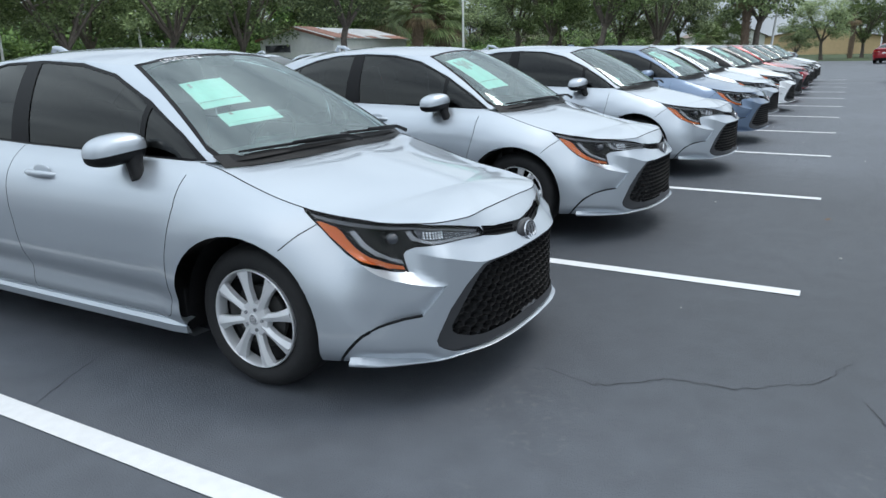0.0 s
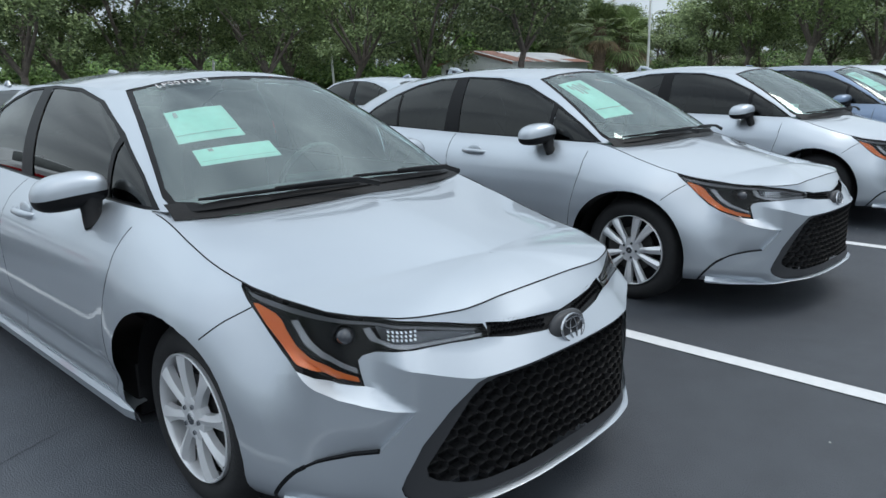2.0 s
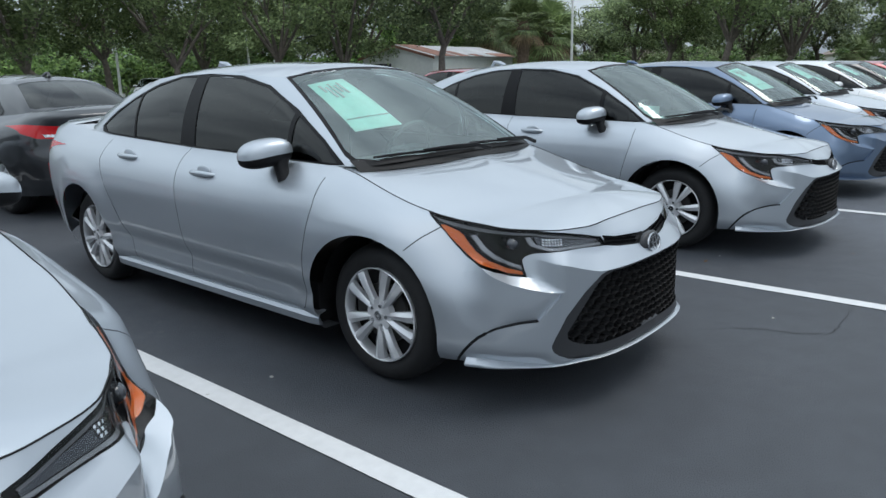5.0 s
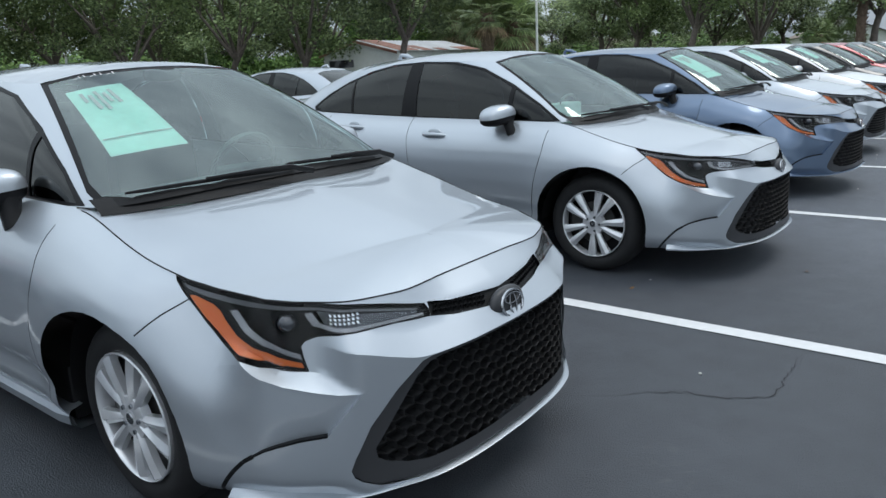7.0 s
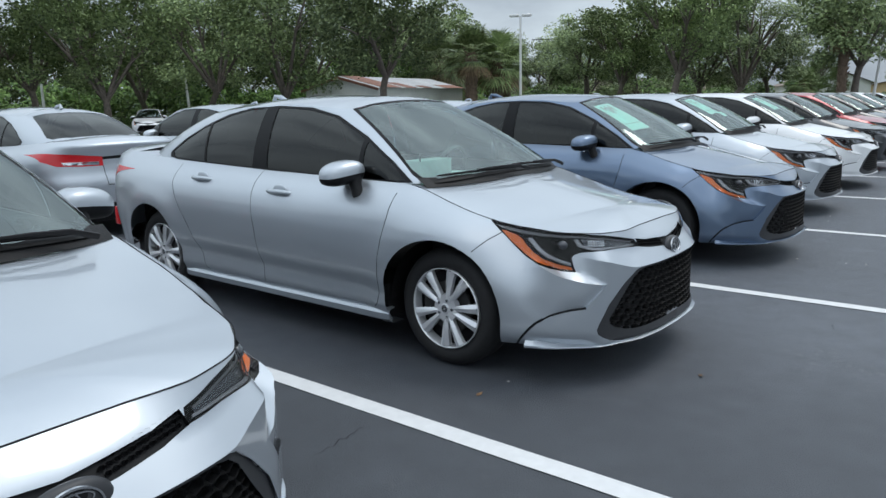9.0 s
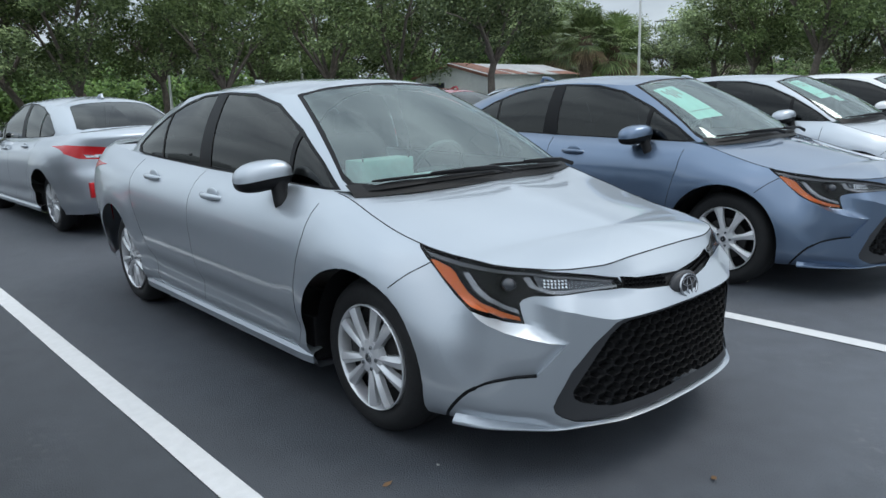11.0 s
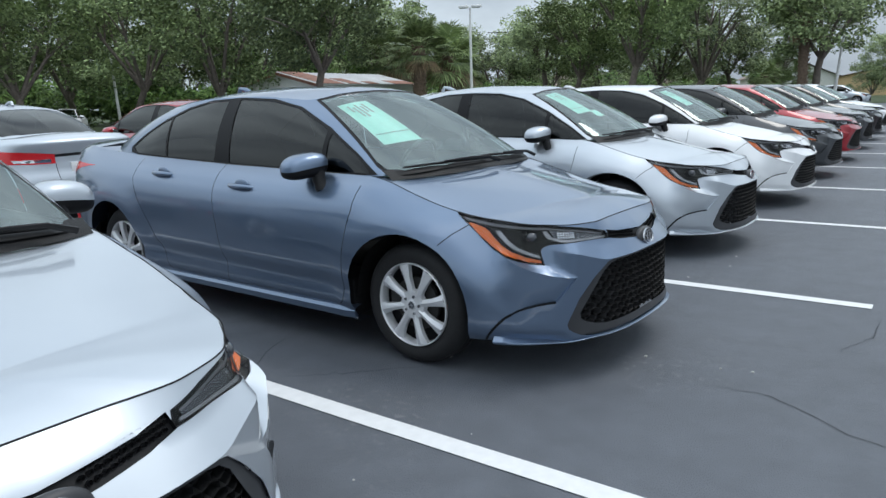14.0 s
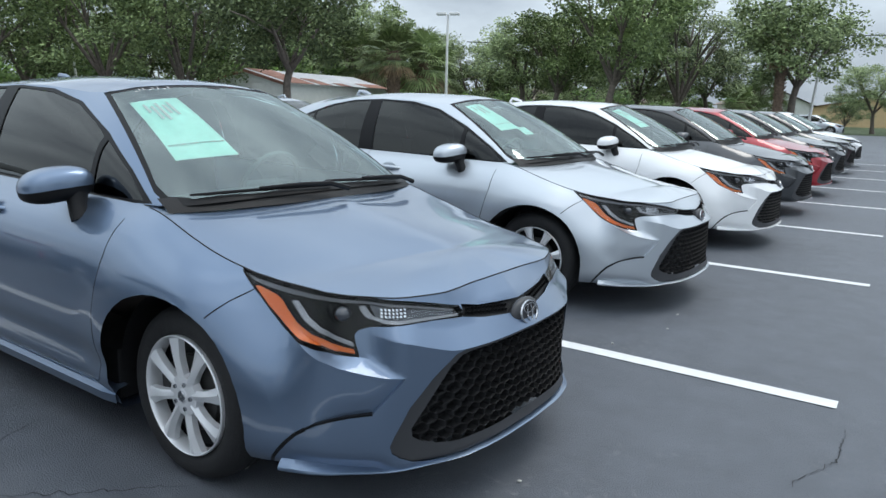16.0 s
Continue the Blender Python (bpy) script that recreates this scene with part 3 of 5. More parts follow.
def rim_of(bm, bm_gap, spokes, split):
    """A wheel face about the y axis, outside towards -y; radius 0.205."""
    R = 0.216
    prof = [(R - 0.004, 0.02), (R, -0.03), (R - 0.004, -0.034), (R - 0.007, -0.031), (R - 0.010, -0.014), (R - 0.012, 0.03)]
    rows = [[bm.verts.new((r * math.cos(k * math.tau / 64), y, r * math.sin(k * math.tau / 64))) for k in range(64)] for r, y in prof]
    grid_faces(bm, rows, True)
    hub = [(0.0, -0.034), (0.022, -0.034), (0.028, -0.030), (0.034, -0.031), (0.072, -0.027), (0.078, 0.0)]
    rows = [[bm.verts.new((r * math.cos(k * math.tau / 40), y, r * math.sin(k * math.tau / 40))) for k in range(40)] if r else None for r, y in hub]
    c = bm.verts.new((0, -0.034, 0))
    for k in range(40):
        bm.faces.new((c, rows[1][k], rows[1][(k + 1) % 40]))
    grid_faces(bm, rows[1:], True)
    for i in range(spokes):
        a0 = i * math.tau / spokes + (split if i % 2 else -split) + 0.2
        rr = []
        for k in range(9):
            t = k / 8
            r = 0.05 + t * (R - 0.009 - 0.05)
            w = (0.013 + 0.021 * t ** 2.2 + 0.008 * (1 - t) ** 3) if not split else (0.012 + 0.015 * t)
            y = -0.025 - 0.012 * math.sin(t * math.pi * 0.6) + 0.010 * t
            lean = 0.05 * t if not split else 0.0
            row = []
            for o, dy in ((-1, 0.028), (-1, 0.004), (-0.5, -0.003), (0.15, -0.007), (0.6, 0.001), (1, 0.006), (1, 0.028)):
                q = o * w
                a = a0 + lean
                row.append(bm.verts.new((r * math.cos(a) - q * math.sin(a), y + dy, r * math.sin(a) + q * math.cos(a))))
            rr.append(row)
        grid_faces(bm, rr)
    bmesh.ops.recalc_face_normals(bm, faces=bm.faces)
    return bm


def lathe(bm, prof, n=64):
    """Turns (radius, y) about the y axis."""
    rows = [[bm.verts.new((r * math.cos(k * math.tau / n), y, r * math.sin(k * math.tau / n))) for k in range(n)] for r, y in prof]
    grid_faces(bm, rows, True)
    bmesh.ops.recalc_face_normals(bm, faces=bm.faces)
    return bm


def wheel(parent, x, y, flip, alloy):
    """tyre, rim, brake disc and lug nuts; outside towards -y before flip."""
    w = part("wheel", lathe(bmesh.new(), [(0.206, 0.17), (0.206, 0.02), (0.200, 0.04), (0.05, 0.07), (0.05, 0.17)]), M_TRIM, parent)
    w.matrix_basis = pose(x, y, HUB_Z, 0, 0, 180 if flip else 0)
    t = bmesh.new()
    lathe(t, [(0.210, 0.02), (0.213, -0.012), (0.222, -0.022), (0.240, -0.030), (0.264, -0.034), (0.283, -0.028), (0.300, -0.012), (0.312, 0.012), (0.316, 0.04), (0.3165, 0.062), (0.309, 0.064), (0.309, 0.070), (0.3165, 0.072), (0.317, 0.095), (0.309, 0.097), (0.309, 0.103), (0.317, 0.105), (0.3165, 0.14), (0.30, 0.175), (0.25, 0.185), (0.2, 0.16)], 52)
    part("tyre", t, M_TYRE, w, angle=50)
    part("rim", rim_of(bmesh.new(), None, 10 if alloy else 8, 0.07 if alloy else 0.0), M_ALLOY if alloy else M_RIM, w, "bright ten-spoke alloy wheel face" if alloy else "silver eight-spoke wheel cover")
    part("brake_disc", lathe(bmesh.new(), [(0.03, 0.012), (0.135, 0.012), (0.138, 0.016), (0.138, 0.03), (0.03, 0.03)], 40), M_DISC, w)
    cal = bmesh.new()
    box(cal, -0.165, -0.002, -0.06, -0.085, 0.045, 0.07, 0.012)
    part("brake_caliper", cal, M_DISC, w)
    for k in range(5):
        nb = bmesh.new()
        tube(nb, [(0.046 * math.cos(k * math.tau / 5), -0.036, 0.046 * math.sin(k * math.tau / 5)), (0.046 * math.cos(k * math.tau / 5), -0.02, 0.046 * math.sin(k * math.tau / 5))], [0.008, 0.009], 6)
        part("lug_nut", nb, M_CHROME_DK, w)
    em = bmesh.new()
    lathe(em, [(0.004, -0.037), (0.018, -0.037), (0.020, -0.034)], 20)
    part("centre_cap", em, M_CHROME_DK, w)
    return w


def ring_bm(bm, rx, rz, thick, seg=36, cx=0.0, cz=0.0, deep=0.006):
    """An oval hoop in the y-z plane, facing +x."""
    rows = []
    for k in range(seg):
        a = k * math.tau / seg
        row = []
        for j in range(6):
            b = j * math.tau / 6
            row.append(bm.verts.new((deep * math.sin(b), cx + (rx + thick * math.cos(b)) * math.cos(a), cz + (rz + thick * math.cos(b)) * math.sin(a))))
        rows.append(row)
    rows.append(rows[0])
    grid_faces(bm, rows, True)
    return bm


def hex_mesh(surf, poly, width, height, depth, rim, lean=0.0, wave=False):
    """A honeycomb of open cells over the grille, following the surface surf(y, z)."""
    bm = bmesh.new()
    rows = int(0.4 / (height * 0.75)) + 2
    for j in range(rows):
        z = 0.235 + j * height * 0.75
        for i in range(-20, 21):
            y = (i + (0.5 if j % 2 else 0.0)) * width
            if not inside((abs(y), z), poly):
                continue
            hexa = [(0.0, 0.5), (0.5, 0.25), (0.5, -0.25), (0.0, -0.5), (-0.5, -0.25), (-0.5, 0.25)]
            rings = []
            for sc, back in ((1.0, depth), (1.0, 0.004), (rim, 0.0), (rim - 0.05, depth)):
                row = []
                for a, b in hexa:
                    py, pz = y + a * width * sc, z + b * height * sc
                    x = surf(abs(py), pz)
                    row.append(bm.verts.new((x - 0.014 - back, py, pz)))
                rings.append(row)
            grid_faces(bm, rings, True)
    bmesh.ops.remove_doubles(bm, verts=bm.verts, dist=0.0008)
    bmesh.ops.recalc_face_normals(bm, faces=bm.faces)
    return bm


def front_x(y, z):
    """The nose's x at a lateral place and height."""
    lo, hi = 0.0, 1.1
    p = None
    for _ in range(24):
        s = (lo + hi) / 2
        p = flank_at(s, min(max(z, z_low(s)), z_edge(s)))
        if p.y < y:
            lo = s
        else:
            hi = s
    return p.x


def flank_y(x, z):
    """The flank's half width at a place along the car and a height."""
    lo, hi = 0.6, 5.2
    for _ in range(26):
        s = (lo + hi) / 2
        p = flank_at(s, min(max(z, z_low(s)), z_edge(s)))
        if p.x > x:
            lo = s
        else:
            hi = s
    return p.y


SHELL, TAG = carve_shell()
SHELL.normal_update()
LAMP_SHELL = SHELL.copy()
lamp_tag = LAMP_SHELL.faces.layers.int["tag"]
bmesh.ops.delete(LAMP_SHELL, geom=[f for f in LAMP_SHELL.faces if f[lamp_tag] != LABELS["lamp"]], context="FACES")
PARTS = []


def keep_part(name, bm, mats, label="", under="", angle=40, painted=False, smooth=True):
    PARTS.append((name, mesh_of("sedan_" + name, bm, mats, smooth, angle), label, under, painted))


def blob(bm, c, r, p=2.6, nu=28, nv=14, cut=None):
    """A rounded box; cut: 1 keeps the upper half, -1 the lower."""
    rows = []
    for i in range(nv + 1):
        v = -math.pi / 2 + math.pi * i / nv
        if cut == 1:
            v = (math.pi / 2 + 0.02) * i / nv - 0.02
        if cut == -1:
            v = -math.pi / 2 + (math.pi / 2 - 0.02) * i / nv
        row = []
        for k in range(nu):
            u = math.tau * k / nu
            f = lambda q: math.copysign(abs(q) ** (2 / p), q)
            row.append(bm.verts.new((c[0] + r[0] * f(math.cos(v)) * f(math.cos(u)), c[1] + r[1] * f(math.cos(v)) * f(math.sin(u)), c[2] + r[2] * f(math.sin(v)))))
        rows.append(row)
    grid_faces(bm, rows, True)
    if cut == 1:
        bm.faces.new(rows[0][::-1])
    elif cut == -1:
        bm.faces.new(rows[-1])
    bmesh.ops.recalc_face_normals(bm, faces=bm.faces)
    return bm


def house_patch(a0, a1, h0, h1, off, n=6, shear=0.0):
    """A sheet lying on the windshield, off metres inside (negative) or outside."""
    bm = bmesh.new()
    rows = []
    for i in range(n + 1):
        row = []
        for j in range(n + 1):
            a = a0 + (a1 - a0) * i / n + shear * j / n
            h = h0 + (h1 - h0) * j / n
            p = house_point(abs(a), h)
            p.y = -p.y if a < 0 else p.y
            d = Vector((0.5, 0, 0.86)) * off
            row.append(bm.verts.new(p + d))
        rows.append(row)
    grid_faces(bm, rows)
    return bm


def make_parts():
    keep_part("body", pick(SHELL, TAG, ["body", "pocket"], False, both=True), [SILVER], painted=True, angle=32)
    keep_part("panel_gaps", pick(SHELL, TAG, ["gap"], False, 0.004, both=True), [M_GAP])
    keep_part("roof", pick(SHELL, TAG, ["roof"], False, both=True), [SILVER], painted=True)
    keep_part("hood", pick(SHELL, TAG, ["hood"], False, both=True), [SILVER], painted=True)
    keep_part("boot_lid", pick(SHELL, TAG, ["trunk"], False, both=True), [SILVER], painted=True)
    keep_part("windshield", pick(SHELL, TAG, ["windshield"], False, 0.003, both=True), [G_FRONT], "curved clear windshield with a faint green tint")
    keep_part("windshield_border", pick(SHELL, TAG, ["frit"], False, 0.003, both=True), [M_TRIM], "black painted border of the windshield")
    keep_part("rear_window", pick(SHELL, TAG, ["rear_glass"], False, 0.003, both=True), [G_DARK], "dark tinted rear window")
    keep_part("grille_surround", pick(SHELL, TAG, ["surround"], False, 0.008, both=True), [M_FRAME], "matt dark grey plastic surround")
    keep_part("lower_grille_back", pick(SHELL, TAG, ["grille"], False, 0.06, both=True), [M_GAP])
    keep_part("upper_grille", pick(SHELL, TAG, ["upper"], False, 0.012, both=True), [M_PLASTIC], "slim black upper grille")
    keep_part("rear_diffuser", pick(SHELL, TAG, ["rear_trim"], False, 0.01, both=True), [M_PLASTIC])
    # hood shut line
    bm = bmesh.new()
    pts = [flank_point(s, 1.0) for s in np.arange(0.0, 1.73, 0.03)]
    full = [Vector((p.x, -p.y, p.z)) for p in pts[::-1]] + pts[1:]
    tube(bm, [p + Vector((0.001, 0, -0.0005)) for p in full], [0.0024] * len(full), 5)
    keep_part("hood_shut_line", bm, [M_GAP])
    for mir in (False, True):
        keep_part("front_door", pick(SHELL, TAG, ["front_door"], mir), [SILVER], painted=True)
        keep_part("rear_door", pick(SHELL, TAG, ["rear_door"], mir), [SILVER], painted=True)
        keep_part("window_frame", pick(SHELL, TAG, ["trim"], mir, 0.002), [M_TRIM], "black window frame and pillar trim")
        keep_part("side_window", pick(SHELL, TAG, ["side_glass"], mir, 0.006), [G_DARK], "dark tinted side windows")
        keep_part("tail_lamp", pick(SHELL, TAG, ["tail"], mir, -0.002), [M_TAIL], "red tail lamp lens")
        keep_part("reversing_lamp", pick(SHELL, TAG, ["reverse"], mir, -0.004), [M_CHROME], under="tail_lamp")
        sg = -1 if mir else 1
        # front lamp: recessed housing, amber band, bezel, projector, clear lens
        keep_part("headlamp", pick(SHELL, TAG, ["lamp"], mir, 0.028), [M_LAMP], "swept headlamp with an amber outer band")
        side_wall = bmesh.new()
        fs = [f for f in SHELL.faces if f[TAG] == LABELS["lamp"]]
        for f in fs:
            for e in f.edges:
                if sum(1 for g in e.link_faces if g[TAG] == LABELS["lamp"]) == 1:
                    q = []
                    for v, off in ((e.verts[0], 0.0), (e.verts[1], 0.0), (e.verts[1], 0.028), (e.verts[0], 0.028)):
                        p = v.co - v.normal * off
                        q.append(side_wall.verts.new((p.x, p.y * sg, p.z)))
                    side_wall.faces.new(q)
        keep_part("lamp_rim", side_wall, [M_TRIM], under="headlamp", smooth=False)

        def on_lamp(poly, off, name, m, label=""):
            work = LAMP_SHELL.copy()
            lay = work.faces.layers.int["tag"]
            fs = carve_diag(work, lay, poly, 99, lambda c: True)
            work.normal_update()
            out, got = bmesh.new(), {}
            for f in fs:
                vs = []
                for v in f.verts:
                    if v not in got:
                        p = v.co - v.normal * off
                        got[v] = out.verts.new((p.x, p.y * sg, p.z))
                    vs.append(got[v])
                out.faces.new(vs if sg == 1 else vs[::-1])
            work.free()
            keep_part(name, out, [m], label, under="headlamp")
        on_lamp([(0.952, 0.752), (0.910, 0.700), (0.855, 0.647), (0.81, 0.617), (0.76, 0.597), (0.70, 0.578), (0.643, 0.571), (0.648, 0.584), (0.7135, 0.597), (0.775, 0.622), (0.82, 0.655), (0.8506, 0.692), (0.864, 0.714), (0.883, 0.730), (0.9376, 0.752)], 0.004, "amber_reflector", M_AMBER, "amber side reflector band")
        on_lamp([(0.84, 0.716), (0.80, 0.662), (0.75, 0.625), (0.70, 0.606), (0.648, 0.592), (0.650, 0.606), (0.70, 0.620), (0.745, 0.641), (0.785, 0.675), (0.818, 0.720)], 0.008, "lamp_bezel", M_LAMP_GREY, "satin silver lamp bezel")
        on_lamp([(0.975, 0.781), (0.92, 0.766), (0.84, 0.750), (0.76, 0.740), (0.685, 0.733), (0.60, 0.728), (0.484, 0.717), (0.32, 0.684), (0.322, 0.679), (0.485, 0.711), (0.60, 0.721), (0.69, 0.723), (0.77, 0.728), (0.84, 0.736), (0.90, 0.748), (0.955, 0.766)], 0.006, "lamp_brow", M_LAMP_BROW, "grey upper band of the lamp")
        on_lamp([(0.600, 0.718), (0.584, 0.684), (0.545, 0.674), (0.32, 0.670), (0.322, 0.680), (0.484, 0.706)], 0.010, "indicator_panel", M_SMOKE, "smoked clear indicator strip")
        on_lamp([(0.632, 0.712), (0.612, 0.680), (0.56, 0.667), (0.305, 0.662), (0.308, 0.669), (0.55, 0.676), (0.592, 0.687), (0.612, 0.716)], 0.004, "strip_bezel", M_LAMP_GREY, "silver edge of the indicator strip")
        for k in range(7):
            ww = 0.484 + k * 0.0125
            for zz in (0.683, 0.693, 0.703):
                on_lamp([(ww, zz), (ww + 0.003, zz + 0.006), (ww + 0.009, zz + 0.006), (ww + 0.006, zz)], 0.005, "indicator_facet", M_CHROME)
        pj = bmesh.new()
        blob(pj, (-0.352, 0.607 * sg, 0.685), (0.030, 0.030, 0.027), 2.0, 24, 14)
        keep_part("projector", pj, [M_PROJ], "round glass projector lens", under="headlamp")
        shroud = bmesh.new()
        tube(shroud, [(-0.398, 0.585 * sg, 0.685), (-0.350, 0.608 * sg, 0.685)], [0.040, 0.036], 20, False)
        keep_part("projector_shroud", shroud, [M_SMOKE], under="headlamp")
        keep_part("lamp_lens", pick(SHELL, TAG, ["lamp"], mir, -0.001), [G_LENS], "clear plastic lens", under="headlamp")
        # door mirror
        up = bmesh.new()
        blob(up, (-1.590, 0.835 * sg, 0.990), (0.085, 0.122, 0.070), 2.7, 32, 10, 1)
        for v in up.verts:
            k = (abs(v.co.y) - 0.71) / 0.24
            v.co.x -= 0.045 * k
            v.co.z += 0.012 - 0.025 * k * k
        keep_part("door_mirror", up, [SILVER], painted=True, angle=60)
        dn = bmesh.new()
        blob(dn, (-1.590, 0.835 * sg, 0.989), (0.083, 0.120, 0.062), 2.7, 32, 8, -1)
        for v in dn.verts:
            k = (abs(v.co.y) - 0.71) / 0.24
            v.co.x -= 0.045 * k
            v.co.z += 0.012 - 0.025 * k * k
        keep_part("mirror_base", dn, [M_TRIM], "gloss black lower shell", under="door_mirror", angle=60)
        st = bmesh.new()
        tube(st, [(-1.565, 0.785 * sg, 0.965), (-1.555, 0.790 * sg, 0.925), (-1.535, 0.795 * sg, 0.885), (-1.525, 0.80 * sg, 0.862)], [0.042, 0.034, 0.034, 0.030], 14)
        keep_part("mirror_stalk", st, [M_PLASTIC], "black mirror stalk", under="door_mirror", angle=60)
        mg = bmesh.new()
        blob(mg, (-1.690, 0.835 * sg, 0.985), (0.006, 0.095, 0.048), 3, 24, 8)
        keep_part("mirror_glass", mg, [M_CHROME], under="door_mirror")
        # door handles with their cups
        for hx, hz in ((-2.17, 0.862), (-3.00, 0.905)):
            y0 = flank_y(hx, hz)
            hb = bmesh.new()
            tube(hb, [(hx + 0.10, (y0 - 0.008) * sg, hz - 0.006), (hx + 0.085, (y0 + 0.014) * sg, hz - 0.003), (hx + 0.03, (y0 + 0.026) * sg, hz), (hx - 0.05, (y0 + 0.024) * sg, hz), (hx - 0.09, (y0 + 0.014) * sg, hz), (hx - 0.11, (y0 - 0.008) * sg, hz)], [0.010, 0.014, 0.016, 0.016, 0.014, 0.010], 10)
            keep_part("door_handle", hb, [SILVER], painted=True, angle=60)
            cup = bmesh.new()
            blob(cup, (hx, (y0 - 0.004) * sg, hz + 0.008), (0.062, 0.009, 0.034), 2.2, 24, 10)
            keep_part("handle_cup", cup, [SILVER], painted=True)
        # lower skirt wedge and sill
        sk = bmesh.new()
        rows = []
        for s in np.linspace(0.58, 0.965, 18):
            o, n2 = ring(s)
            k = ((s - 0.58) / 0.385) ** 1.4
            row = []
            zl = z_low(s)
            for d, z in ((0.028, zl + 0.004 + 0.034 * k), (0.002 - 0.011 * k, zl + 0.003 + 0.008 * k), (0.001 - 0.012 * k, zl + 0.004 * k), (0.003 - 0.011 * k, zl - 0.003), (0.05, zl - 0.008)):
                p = o + n2 * d
                row.append(sk.verts.new((-p[0], p[1] * sg, z)))
            rows.append(row)
        grid_faces(sk, rows)
        bmesh.ops.recalc_face_normals(sk, faces=sk.faces)
        keep_part("lower_skirt", sk, [SILVER], painted=True)
        sl = bmesh.new()
        rows = []
        for u in np.linspace(1.30, 3.28, 30):
            e = min(1.0, min(u - 1.30, 3.28 - u) / 0.05)
            row = []
            for d, z in ((0.78, 0.262), (0.822 + 0.012 * e, 0.252), (0.834 + 0.012 * e, 0.235), (0.83 + 0.01 * e, 0.20), (0.80, 0.175), (0.70, 0.172)):
                row.append(sl.verts.new((-u, d * sg, z)))
            rows.append(row)
        grid_faces(sl, rows)
        bmesh.ops.recalc_face_normals(sl, faces=sl.faces)
        keep_part("side_sill", sl, [SILVER], painted=True)
        for cx in (AXLE_F, AXLE_R):
            lin = bmesh.new()
            rows = []
            for k in range(0, 31):
                a = math.pi * k / 30
                rows.append([lin.verts.new((-cx + 0.368 * math.cos(a), yy * sg, HUB_Z + 0.368 * math.sin(a))) for yy in ((0.55, 0.68, 0.76, 0.80) if cx == AXLE_F else (0.55, 0.63, 0.70, 0.745))])
            grid_faces(lin, rows)
            keep_part("wheel_arch_liner", lin, [M_PLASTIC])
        rf = bmesh.new()
        fx = -4.525
        box(rf, fx - 0.03, 0.655 * sg - 0.025, 0.43, fx + 0.03, 0.655 * sg + 0.025, 0.58, 0.006)
        keep_part("rear_reflector", rf, [M_TAIL], "upright red rear reflector")
    # lower lip
    lip = bmesh.new()
    rows = []
    for s in np.linspace(-0.66, 0.66, 50):
        o, n2 = ring(abs(s))
        row = []
        zl = z_low(abs(s))
        f = 1 - sstep(0.42, 0.66, abs(s))
        for d, z in ((0.02, zl + 0.005), (0.004 - 0.014 * f, zl + 0.004), (0.001 - 0.017 * f, zl + 0.001), (0.003 - 0.014 * f, zl - 0.003), (0.06, zl - 0.008)):
            p = o + n2 * d
            row.append(lip.verts.new((-p[0], math.copysign(p[1], s), z)))
        rows.append(row)
    grid_faces(lip, rows)
    bmesh.ops.recalc_face_normals(lip, faces=lip.faces)
    keep_part("front_lip", lip, [SILVER], "thin painted lip under the grille", painted=True)
    # honeycomb
    cells = [(-0.01, 0.570), (0.335, 0.566), (0.385, 0.552), (0.420, 0.520), (0.487, 0.414), (0.540, 0.334), (0.535, 0.300), (0.50, 0.280), (0.45, 0.262), (0.40, 0.256), (0.20, 0.262), (-0.01, 0.268)]
    keep_part("honeycomb", hex_mesh(front_x, cells, 0.052, 0.040, 0.030, 0.925), [M_MESH], "black honeycomb grille mesh", smooth=False)
    fine = bmesh.new()
    for i in range(-15, 16):
        for j in range(3):
            y = (i + 0.5 * (j % 2)) * 0.0185
            z = 0.635 + 0.105 * max(abs(y) - 0.06, 0) + j * 0.013
            if 0.075 < abs(y) < 0.29:
                x = front_x(abs(y), z)
                r0 = [fine.verts.new((x - 0.004, y + 0.0082 * math.cos(k * math.tau / 6), z + 0.007 * math.sin(k * math.tau / 6))) for k in range(6)]
                r1 = [fine.verts.new((x - 0.011, y + 0.006 * math.cos(k * math.tau / 6), z + 0.005 * math.sin(k * math.tau / 6))) for k in range(6)]
                grid_faces(fine, [r0, r1], True)
                fine.faces.new(r1)
    keep_part("upper_honeycomb", fine, [M_TRIM], smooth=False)
    # emblem on its dark shield
    sh = bmesh.new()
    blob(sh, (front_x(0, 0.60) - 0.025, 0, 0.604), (0.026, 0.090, 0.062), 2.3, 36, 16)
    for v in sh.verts:
        v.co.y *= 1.0 - 0.30 * sstep(0.61, 0.555, v.co.z)
    keep_part("emblem_shield", sh, [M_FRAME], "dark grey emblem shield")
    em = bmesh.new()
    ring_bm(em, 0.057, 0.040, 0.0042)
    ring_bm(em, 0.016, 0.034, 0.0034, cz=-0.002)
    ring_bm(em, 0.040, 0.015, 0.0034, cz=0.016)
    disc = bmesh.new()
    blob(disc, (front_x(0, 0.60) - 0.011, 0, 0.615), (0.012, 0.058, 0.041), 2.0, 32, 10)
    keep_part("emblem_disc", disc, [M_TRIM], under="emblem_shield")
    x = front_x(0, 0.60) - 0.001
    bmesh.ops.transform(em, verts=em.verts, matrix=Matrix.Translation((x, 0, 0.616)) @ Matrix.Rotation(radians(-12), 4, "Y"))
    bmesh.ops.recalc_face_normals(em, faces=em.faces)
    keep_part("emblem", em, [M_BADGE], "chrome oval emblem", under="emblem_shield")
    er = bmesh.new()
    ring_bm(er, 0.05, 0.035, 0.005)
    bmesh.ops.transform(er, verts=er.verts, matrix=Matrix.Translation((-4.545, 0, 0.955)))
    keep_part("rear_emblem", er, [M_CHROME])
